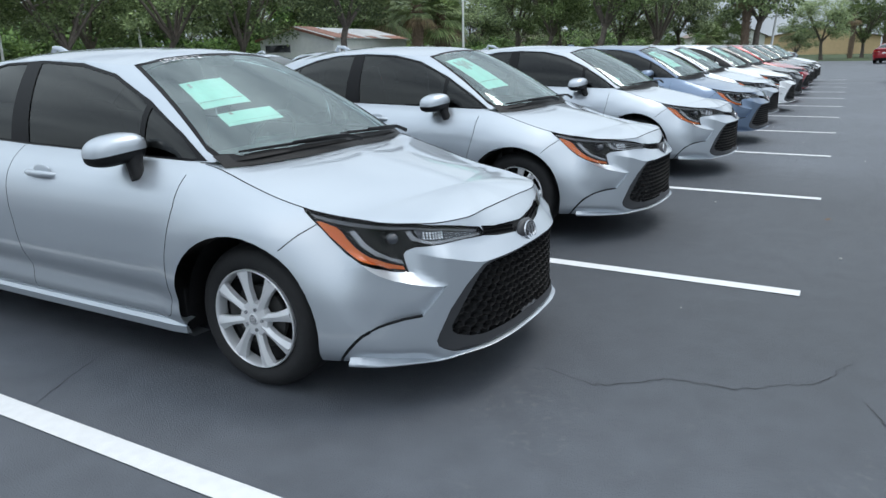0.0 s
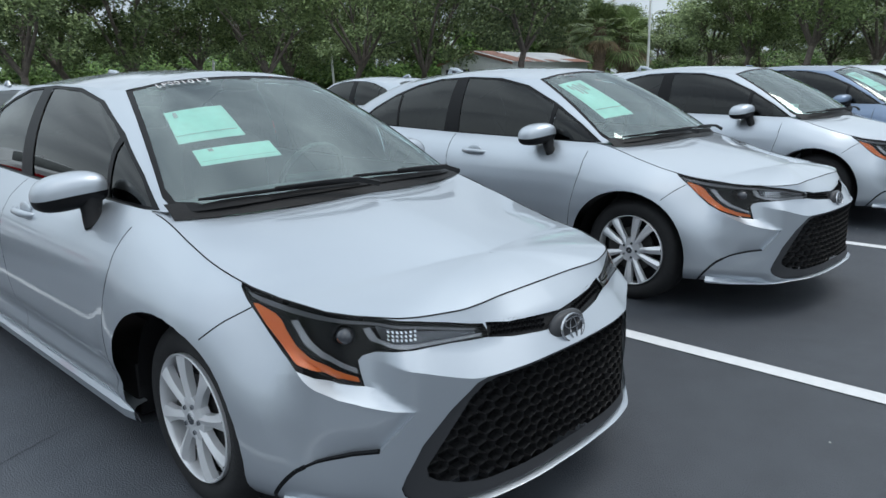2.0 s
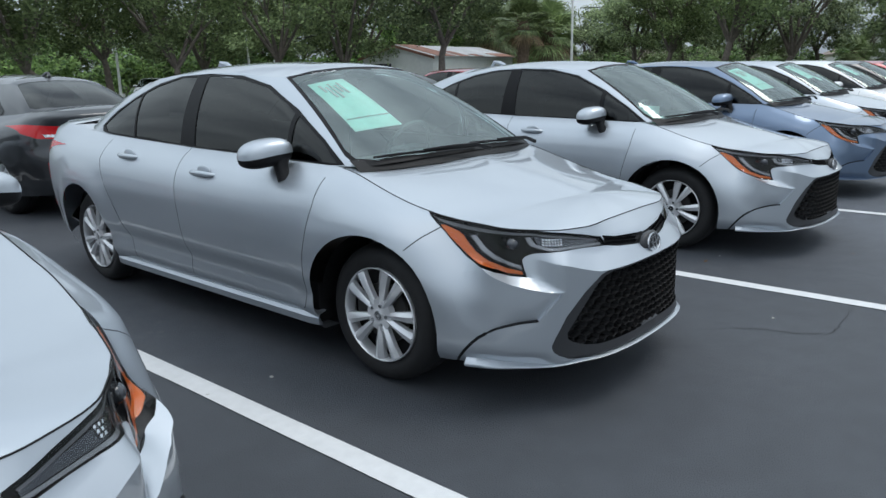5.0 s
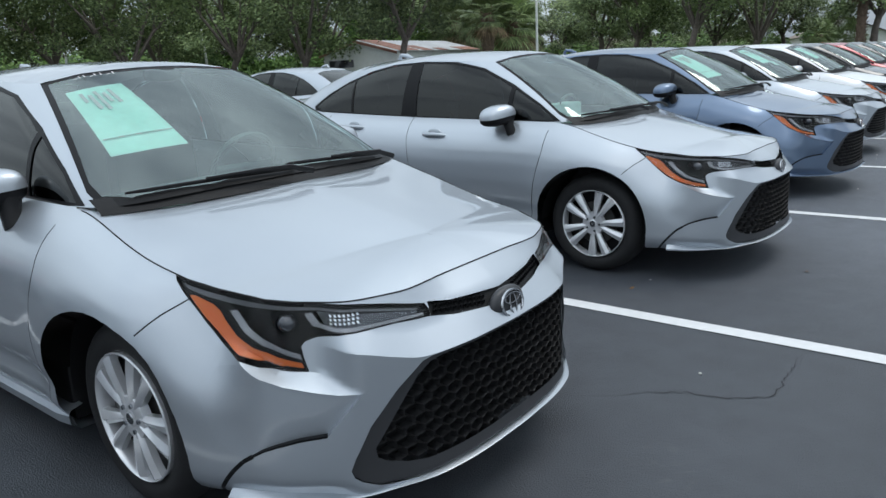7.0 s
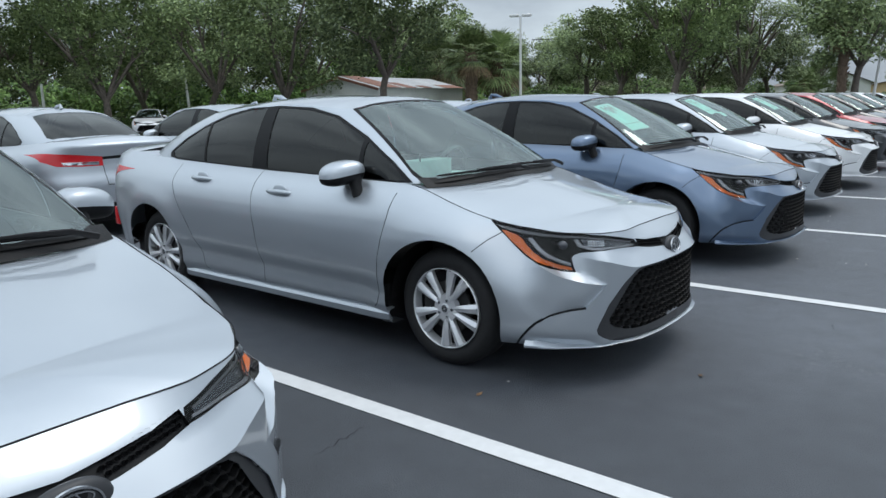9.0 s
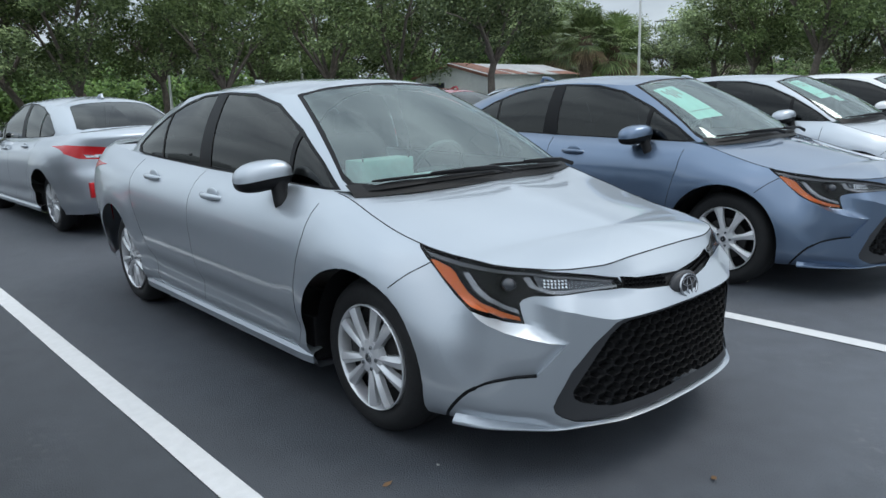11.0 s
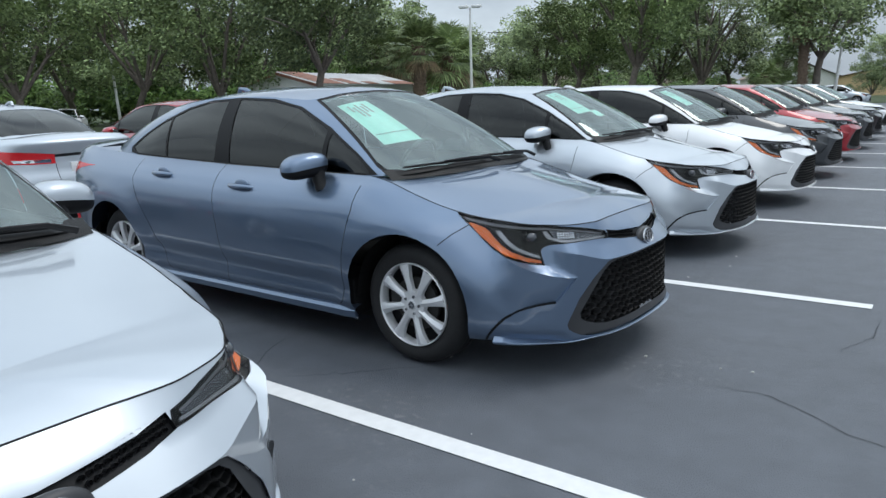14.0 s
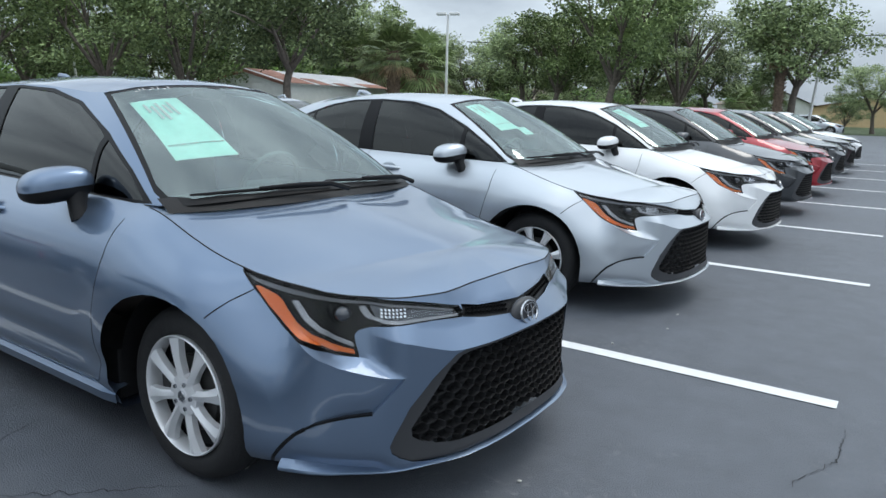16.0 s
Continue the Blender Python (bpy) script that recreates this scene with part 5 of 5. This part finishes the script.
# trees that stand behind the walk and show in the glass
for x, y, kind, sc in ((-9, -30, 0, 0.8), (-2, -34, 2, 0.75), (5, -31, 4, 0.8), (-20, -32, 3, 0.8), (24, -20, 1, 0.8), (34, 2, 0, 0.8), (36, 20, 2, 0.8)):
    place_tree("oak_tree", OAKS[kind], pose(x, y, 0, 0, 0, x * 40) @ Matrix.Scale(sc, 4), "live oak at the near edge of the lot", "tree", ("trunk", "crown"))


def bush_mesh(seed, w, h):
    rng = random.Random(seed)
    bm = bmesh.new()
    for _ in range(16):
        leaves_into(bm, rng, Vector((rng.uniform(-w, w), rng.uniform(-1, 1), h * rng.uniform(0.12, 0.85))), rng.uniform(0.6, 1.2), 170, 0.15)
    return mesh_of("bush", bm, M_BUSH, False)


BUSHES = [bush_mesh(21, 2.4, 3.0), bush_mesh(22, 2.2, 4.2), bush_mesh(23, 2.6, 2.2)]
az = -88.0
k = 0
while az < -10:
    if True:
        far = 57 + 5 * rng_t.random() if az < -30 else 60 + 6 * rng_t.random()
        if -51.5 < az < -36.5:
            far = 62
        x, y = az_place(az, far)
        hs = 1.15 if az < -36 else (0.8 if not -28 < az < -22 else 0.5)
        b = new("bush", BUSHES[k % 3])
        b.matrix_basis = pose(x, y, 0, 0, 0, -az) @ Matrix.Diagonal((1.1, 1.0, hs * rng_t.uniform(0.85, 1.25), 1))
        tagged(b, "leafy green shrub in the hedge under the trees", "shrub", "hedge shrubs")
    az += 2.0 + 0.8 * rng_t.random()
    k += 1
for az in (-48, -45, -42.5, -39.5):
    x, y = az_place(az, 60)
    b = new("bush", BUSHES[1])
    b.matrix_basis = pose(x, y, 0, 0, 0, -az) @ Matrix.Diagonal((1.1, 1.0, 1.5, 1))
    tagged(b, "tall leafy shrub behind the shed", "shrub", "hedge shrubs")


def palm_meshes(seed, height, fronds, blade, radius):
    rng = random.Random(seed)
    wood, crown, dead = bmesh.new(), bmesh.new(), bmesh.new()
    tube(wood, [(0, 0, -0.1), (0.04, 0, height * 0.4), (0, 0.05, height * 0.8), (0, 0, height)], [radius * 1.05, radius, radius * 1.15, radius * 0.9], 12)
    for i in range(int(height * 26)):
        a, z = i * 2.4, 0.3 + i / 26
        p = Vector((radius * math.cos(a), radius * math.sin(a), z))
        o = Vector((math.cos(a), math.sin(a), 0.9))
        tube(wood, [p, p + o * 0.11], [0.05, 0.02], 5)
    for i in range(fronds):
        a = i * 2.399
        e = rng.uniform(-0.9, 1.25)
        tgt = dead if e < -0.72 else crown
        d = Vector((math.cos(a) * math.cos(e), math.sin(a) * math.cos(e), math.sin(e)))
        base = Vector((0, 0, height - 0.1))
        stem = base + d * rng.uniform(0.7, 1.1)
        tube(tgt, [base, base.lerp(stem, 0.5) + Vector((0, 0, 0.06)), stem], [0.025, 0.018, 0.012], 4)
        side = d.cross(Vector((0, 0, 1))).normalized()
        upv = side.cross(d).normalized()
        for j in range(17):
            f = -1.25 + 2.5 * j / 16
            w = (d * math.cos(f) + side * math.sin(f) + upv * 0.15 * math.cos(f)).normalized()
            ln = blade * (0.75 + 0.25 * math.cos(f)) * rng.uniform(0.85, 1.1)
            mid, tip = stem + w * ln * 0.55, stem + w * ln + Vector((0, 0, -0.28 * ln))
            t = w.cross(upv).normalized() * 0.035
            vs = [tgt.verts.new(q) for q in (stem, mid + t, tip, mid - t)]
            tgt.faces.new(vs)
    return mesh_of("palm_wood", wood, M_PBARK, True, 60), mesh_of("palm_crown", crown, M_PALM, False), mesh_of("palm_dead", dead, M_DEAD, False)


PALMS = [palm_meshes(31, 3.6, 58, 1.0, 0.30), palm_meshes(32, 3.0, 64, 1.15, 0.28), palm_meshes(33, 5.2, 44, 0.75, 0.26)]
for az, dist, kind, sc in ((-36.7, 47, 0, 1.32), (-34.4, 49, 1, 1.42), (-38.6, 58, 1, 1.6), (-33.4, 54, 1, 1.3), (-7.7, 48, 2, 1.0), (-10.2, 60, 1, 0.8), (0.4, 72, 2, 0.8), (2.6, 78, 2, 0.9)):
    x, y = az_place(az, dist)
    place_tree("fan_palm", PALMS[kind], pose(x, y, 0, 0, 0, az * 31) @ Matrix.Scale(sc, 4), "fan palm with rough boot-covered trunk and drooping fronds", "palm", ("trunk", "fronds", "dead_fronds"))

# ---- grass verge, shed, houses, poles ----
M_GRASS = mat("rough_grass", (0.05, 0.075, 0.025), 0.9, vary=0.4, scale=3, bump=0.6, bump_scale=40, wash=0.3)
gv = bmesh.new()
rows = []
for i in range(41):
    az = -100 + 115 * i / 40
    rows.append([gv.verts.new((*az_place(az, d), z)) for d, z in ((42 + (20 * sstep(-14, -4, az)), 0.006), (43 + (20 * sstep(-14, -4, az)), 0.05), (90, 0.08), (300, 0.1))])
grid_faces(gv, rows)
bmesh.ops.recalc_face_normals(gv, faces=gv.faces)
tagged(part("grass_verge", gv, M_GRASS), "rough green grass strip beyond the lot", "grass", kind="structure")

M_SIDING = mat("white_siding", (0.78, 0.79, 0.75), 0.6, vary=0.05, scale=4, wash=0.12)
M_ROOF_W = mat("bare_metal_roof", (0.50, 0.50, 0.50), 0.45, 0.3, vary=0.1, scale=3, wash=0.2)
M_RUST = mat("rusted_roof", (0.27, 0.13, 0.09), 0.75, 0.1, vary=0.4, scale=3, wash=0.4)
M_TANWALL = mat("tan_stucco", (0.55, 0.43, 0.32), 0.85, vary=0.08, scale=3, bump=0.2, bump_scale=60, wash=0.1)
M_YELLOW = mat("yellow_stucco", (0.62, 0.46, 0.26), 0.85, vary=0.06, scale=3, bump=0.2, bump_scale=60, wash=0.1)
M_SHINGLE = mat("brown_shingles", (0.24, 0.19, 0.16), 0.9, vary=0.25, scale=8, wash=0.15)
M_WHITE = mat("white_trim", (0.72, 0.72, 0.70), 0.6, vary=0.04, scale=5)
M_PANE = mat("dark_window", (0.03, 0.035, 0.04), 0.1, coat=0.5)
M_POLE = mat("white_painted_pole", (0.82, 0.82, 0.80), 0.55, vary=0.05, scale=4)
M_WIRE = mat("black_cable", (0.02, 0.02, 0.02), 0.6)


def gable(name, at, length, width, eave, ridge, wall, roof, label, over=0.35, windows=(), siding=False, rust=None):
    """A gabled building: x along the ridge, front wall towards -y."""
    h = thing(name, at, label, name)
    b = bmesh.new()
    vs = [b.verts.new(p) for p in ((0, 0, 0), (0, width, 0), (0, width, eave), (0, width / 2, ridge - 0.06), (0, 0, eave), (length, 0, 0), (length, width, 0), (length, width, eave), (length, width / 2, ridge - 0.06), (length, 0, eave))]
    b.faces.new(vs[:5])
    b.faces.new(vs[5:][::-1])
    for i in range(5):
        b.faces.new((vs[i], vs[5 + i], vs[5 + (i + 1) % 5], vs[(i + 1) % 5]))
    bmesh.ops.recalc_face_normals(b, faces=b.faces)
    part("wall", b, wall, h, smooth=False)
    slope = (ridge - eave) / (width / 2)
    for sgn in (0, 1):
        b = bmesh.new()
        n = 24
        rows = []
        for i in range(n * 2 + 1):
            x = -over + (length + 2 * over) * i / (n * 2)
            dz = 0.03 * (i % 2)
            y0, y1 = (-over, width / 2) if sgn == 0 else (width + over, width / 2)
            rows.append([b.verts.new((x, y0, eave - over * slope + dz + 0.02)), b.verts.new((x, y1, ridge + dz + 0.02)), b.verts.new((x, y1, ridge + dz + 0.08)), b.verts.new((x, y0, eave - over * slope + dz + 0.08))])
        grid_faces(b, rows, True)
        bmesh.ops.recalc_face_normals(b, faces=b.faces)
        rf = part("roof", b, roof, h, smooth=False)
        if rust and sgn == 0:
            for x0, x1, t0, t1 in rust:
                rb = bmesh.new()
                q = [(x0, t0), (x1, t0), (x1 - 0.25, t1), (x0 - 0.15, t1)]
                ws = [rb.verts.new((x, -over + (width / 2 + over) * t, eave - over * slope + (ridge - eave + over * slope) * t + 0.125)) for x, t in q]
                us = [rb.verts.new(v.co - Vector((0, 0, 0.03))) for v in ws]
                rb.faces.new(ws)
                for i in range(4):
                    rb.faces.new((ws[i], us[i], us[(i + 1) % 4], ws[(i + 1) % 4]))
                part("rusted_panel", rb, M_RUST, h, "rust-red patch of roofing", smooth=False)
    for y0, y1 in ((-over, width / 2), (width + over, width / 2)):
        b = bmesh.new()
        za, zb = eave - over * slope, ridge
        vs = [b.verts.new((x, y, z)) for x in (-over - 0.03, -over) for y, z in ((y0, za - 0.1), (y1, zb - 0.1), (y1, zb + 0.07), (y0, za + 0.07))]
        for f in ((0, 1, 2, 3), (7, 6, 5, 4), (0, 4, 5, 1), (1, 5, 6, 2), (2, 6, 7, 3), (3, 7, 4, 0)):
            b.faces.new([vs[i] for i in f])
        part("fascia_board", b, rust and M_RUST or M_WHITE, h, smooth=False)
    if siding:
        rowz = [0.15 + 0.17 * i for i in range(int((eave - 0.15) / 0.17))]
        for z in rowz:
            b = bmesh.new()
            box(b, 0.0, -0.035, z, length, -0.004, z + 0.15)
            part("siding_board", b, wall, h, smooth=False)
            b = bmesh.new()
            box(b, -0.035, 0.0, z, -0.004, width, z + 0.15)
            part("siding_board", b, wall, h, smooth=False)
    for face, a, z, w, hh in windows:
        b, c = bmesh.new(), bmesh.new()
        if face == "front":
            box(b, a, -0.06, z, a + w, 0.0, z + hh)
            box(c, a + 0.06, -0.075, z + 0.06, a + w - 0.06, -0.02, z + hh - 0.06)
        else:
            box(b, -0.06, a, z, 0.0, a + w, z + hh)
            box(c, -0.075, a + 0.06, z + 0.06, -0.02, a + w - 0.06, z + hh - 0.06)
        wn_ob = part("window", b, M_WHITE, h, smooth=False)
        part("pane", c, M_PANE, wn_ob, smooth=False)
    return h


gable("shed", pose(-29.2, 37.0, 0, 0, 0, 95.2), 11.0, 6.0, 2.42, 3.18, M_SIDING, M_ROOF_W, "white clapboard shed with a rusty low metal roof", 0.25, [("side", 3.4, 1.50, 2.2, 0.6)], True, [(0.1, 2.4, 0.0, 1.0), (2.9, 4.2, 0.0, 0.45), (5.2, 6.3, 0.0, 0.2), (8.2, 11.0, 0.0, 0.3)])
for az, dist, turn, ln, wd, ev, rd, wall, roof, label, wins in (
    (-29.0, 92, 25, 14, 9, 2.6, 3.9, M_TANWALL, M_SHINGLE, "tan stucco house half hidden by trees", [("front", 2, 1.0, 1.4, 1.0)]),
    (-21.0, 100, 20, 12, 9, 2.6, 3.8, M_TANWALL, M_SHINGLE, "tan stucco house behind the oak", [("front", 2, 1.0, 1.4, 1.0)]),
    (-11.8, 105, -72, 12, 9, 2.7, 4.6, M_SIDING, M_SHINGLE, "white gabled house with brown shingle roof", [("side", 3, 1.0, 1.6, 1.1)]),
    (-5.8, 118, -84, 12, 15, 2.4, 3.9, M_YELLOW, M_SHINGLE, "low yellow stucco house with a wide gable", [("side", 2, 1.0, 2.4, 1.1), ("side", 10, 1.0, 2.6, 1.1)]),
    (7.5, 150, -80, 14, 22, 5.0, 6.2, M_SIDING, M_SHINGLE, "white two-storey house far down the street", [("side", 3, 3.4, 3.0, 1.2), ("side", 14, 3.4, 3.0, 1.2)]),
    (3.6, 132, -84, 8, 14, 2.6, 3.6, M_YELLOW, M_SHINGLE, "yellow bungalow behind parked cars", [("side", 2, 1.0, 2.0, 1.1)]),
):
    x, y = az_place(az, dist)
    gable("house", pose(x, y, 0, 0, 0, turn), ln, wd, ev, rd, wall, roof, label, 0.5, wins)


def light_pole(at, height, heads, label, lean=0.0):
    p = thing("light_pole", at, label, "light pole")
    b = bmesh.new()
    tube(b, [(0, 0, 0), (lean * 0.5, 0, height * 0.5), (lean, 0, height)], [0.10, 0.085, 0.07], 12)
    part("pole", b, M_POLE, p)
    b = bmesh.new()
    box(b, -0.2, -0.2, 0.0, 0.2, 0.2, 0.5, 0.03)
    part("base", b, M_POLE, p)
    for s in heads:
        b = bmesh.new()
        box(b, lean + min(s * 0.1, s * 0.75), -0.16, height - 0.02, lean + max(s * 0.1, s * 0.75), 0.16, height + 0.14, 0.04)
        hd = part("lamp_head", b, M_POLE, p)
        b = bmesh.new()
        box(b, lean + min(s * 0.16, s * 0.68), -0.12, height - 0.035, lean + max(s * 0.16, s * 0.68), 0.12, height - 0.018)
        part("lens", b, M_LAMP_GREY, hd)
    return p


for az, dist, hgt, heads, turn, lean, label in ((-32.5, 47, 7.1, (-1, 1), 20, 0, "white lot light pole with two lamp heads"), (-5.65, 50, 4.9, (-1, 1), 0, 0.35, "white light pole with a flat double head"), (-59.6, 50, 4.6, (), 0, -0.3, "short leaning white pole at the lot edge"), (-70, 47, 3.0, (), 0, 0.1, "short white pole at the lot edge")):
    x, y = az_place(az, dist)
    light_pole(pose(x, y, 0, 0, 0, turn), hgt, heads, label, lean)
for a0, d0, z0, a1, d1, z1 in ((-31, 60, 6.6, -24, 62, 8.5), (-16, 58, 7.8, 6, 60, 7.2), (-52, 54, 5.0, -58, 54, 4.6)):
    p, q = Vector((*az_place(a0, d0), z0)), Vector((*az_place(a1, d1), z1))
    b = bmesh.new()
    tube(b, [p.lerp(q, t / 10) - Vector((0, 0, 0.6 * math.sin(math.pi * t / 10))) for t in range(11)], [0.035] * 11, 5)
    tagged(part("overhead_cable", b, M_WIRE), "black overhead utility cable between the trees", "cable")

# cracks, pale scuffs and litter on the asphalt
M_CRACK = mat("dark_crack", (0.022, 0.022, 0.024), 0.95)
CRACKS = [[(-1.67, -1.34), (-1.78, -1.11), (-1.89, -0.83)], [(-0.12, -0.14), (0.10, -0.07), (0.33, -0.13), (0.45, -0.05), (0.59, 0.07), (0.86, 0.09), (1.17, 0.31), (1.31, 0.64)], [(1.33, 0.2), (1.39, 0.04), (1.6, -0.3)], [(-0.10, 3.51), (0.20, 3.72), (0.39, 3.76), (0.53, 3.87), (0.53, 4.0), (0.54, 4.38)], [(-1.38, 7.54), (-1.57, 7.83), (-1.65, 8.06)], [(-1.24, 7.58), (-0.96, 7.82), (-0.67, 8.08)], [(0.56, 8.54), (0.84, 8.55), (1.03, 8.43), (1.16, 8.32), (1.5, 8.2)], [(1.05, 9.3), (1.18, 9.6), (1.2, 9.97)], [(-0.69, 4.03), (-0.71, 4.37)], [(0.74, 6.95), (0.76, 6.82)]]
rng_c = random.Random(9)
for line in CRACKS:
    b = bmesh.new()
    pts = []
    for (x0, y0), (x1, y1) in zip(line, line[1:]):
        n = max(3, int(math.hypot(x1 - x0, y1 - y0) / 0.02))
        for i in range(n):
            t = i / n
            w = 0.020 * noise.noise((x0 * 7 + t * 9, y0 * 7, 1)) + rng_c.uniform(-0.004, 0.004)
            pts.append((x0 + (x1 - x0) * t + w, y0 + (y1 - y0) * t - w))
    rows = []
    for i, (x, y) in enumerate(pts):
        e = math.sin(math.pi * (i + 0.5) / len(pts)) ** 0.5
        h = 0.0024 * e * rng_c.uniform(0.4, 1.3)
        dx, dy = (pts[min(i + 1, len(pts) - 1)][0] - pts[max(i - 1, 0)][0], pts[min(i + 1, len(pts) - 1)][1] - pts[max(i - 1, 0)][1])
        d = math.hypot(dx, dy) or 1
        rows.append([b.verts.new((x - dy / d * h, y + dx / d * h, 0.003)), b.verts.new((x + dy / d * h, y - dx / d * h, 0.003))])
    grid_faces(b, rows)
    bmesh.ops.recalc_face_normals(b, faces=b.faces)
    tagged(part("asphalt_crack", b, M_CRACK, smooth=False), "thin dark crack in the sealed asphalt", "crack", "asphalt cracks", "structure")
M_CHIP = mat("pale_stone_chip", (0.5, 0.49, 0.46), 0.85, vary=0.2, scale=60)
M_DRYLEAF = mat("dry_brown_leaf", (0.20, 0.11, 0.05), 0.8, vary=0.2, scale=60)
for i in range(46):
    x, y = rng_c.uniform(-1.6, 2.6), rng_c.uniform(-1.2, 12)
    b = bmesh.new()
    if i % 5:
        s = rng_c.uniform(0.004, 0.011)
        r = bmesh.ops.create_icosphere(b, subdivisions=1, radius=s)
        for v in b.verts:
            v.co *= rng_c.uniform(0.7, 1.2)
            v.co.z = v.co.z * 0.6 + s * 0.5
        ob = part("stone_chip", b, M_CHIP, smooth=False)
        tagged(ob, "small pale stone chip lying on asphalt", "stone", "stone chips")
    else:
        s = rng_c.uniform(0.015, 0.03)
        vs = [b.verts.new(p) for p in ((-s, 0, 0.004), (-s * 0.3, s * 0.45, 0.009), (s * 0.5, s * 0.35, 0.008), (s, 0, 0.014), (s * 0.4, -s * 0.4, 0.007), (-s * 0.4, -s * 0.4, 0.004))]
        b.faces.new(vs)
        ob = part("dry_leaf", b, M_DRYLEAF, smooth=False)
        tagged(ob, "small curled dry leaf lying on asphalt", "leaf", "fallen leaves")
    ob.matrix_basis = pose(x, y, 0, 0, 0, rng_c.uniform(0, 360))

# parked cars further off
for x, y, turn, colour, hue in ((2.6, 28.3, -5, RED, "red"), (-2.2, 66, 5, SILVER, "silver"), (4.5, 62, 80, RED, "red"), (-34.5, 24.1, -35, WHITE, "white"), (-37.0, 21.2, -35, WHITE, "white")):
    car = sedan(pose(x + 4.6 * math.cos(radians(turn)) * (1 if hue == "red" and y < 40 else 0), y, 0, 0, 0, turn), colour, False, hue + " car parked far across the lot", "far cars")
    add_wheels(car, FAR_WHEEL)
for o in (proto_cover, proto_alloy):
    for c in list(o.children_recursive) + [o]:
        bpy.data.objects.remove(c)
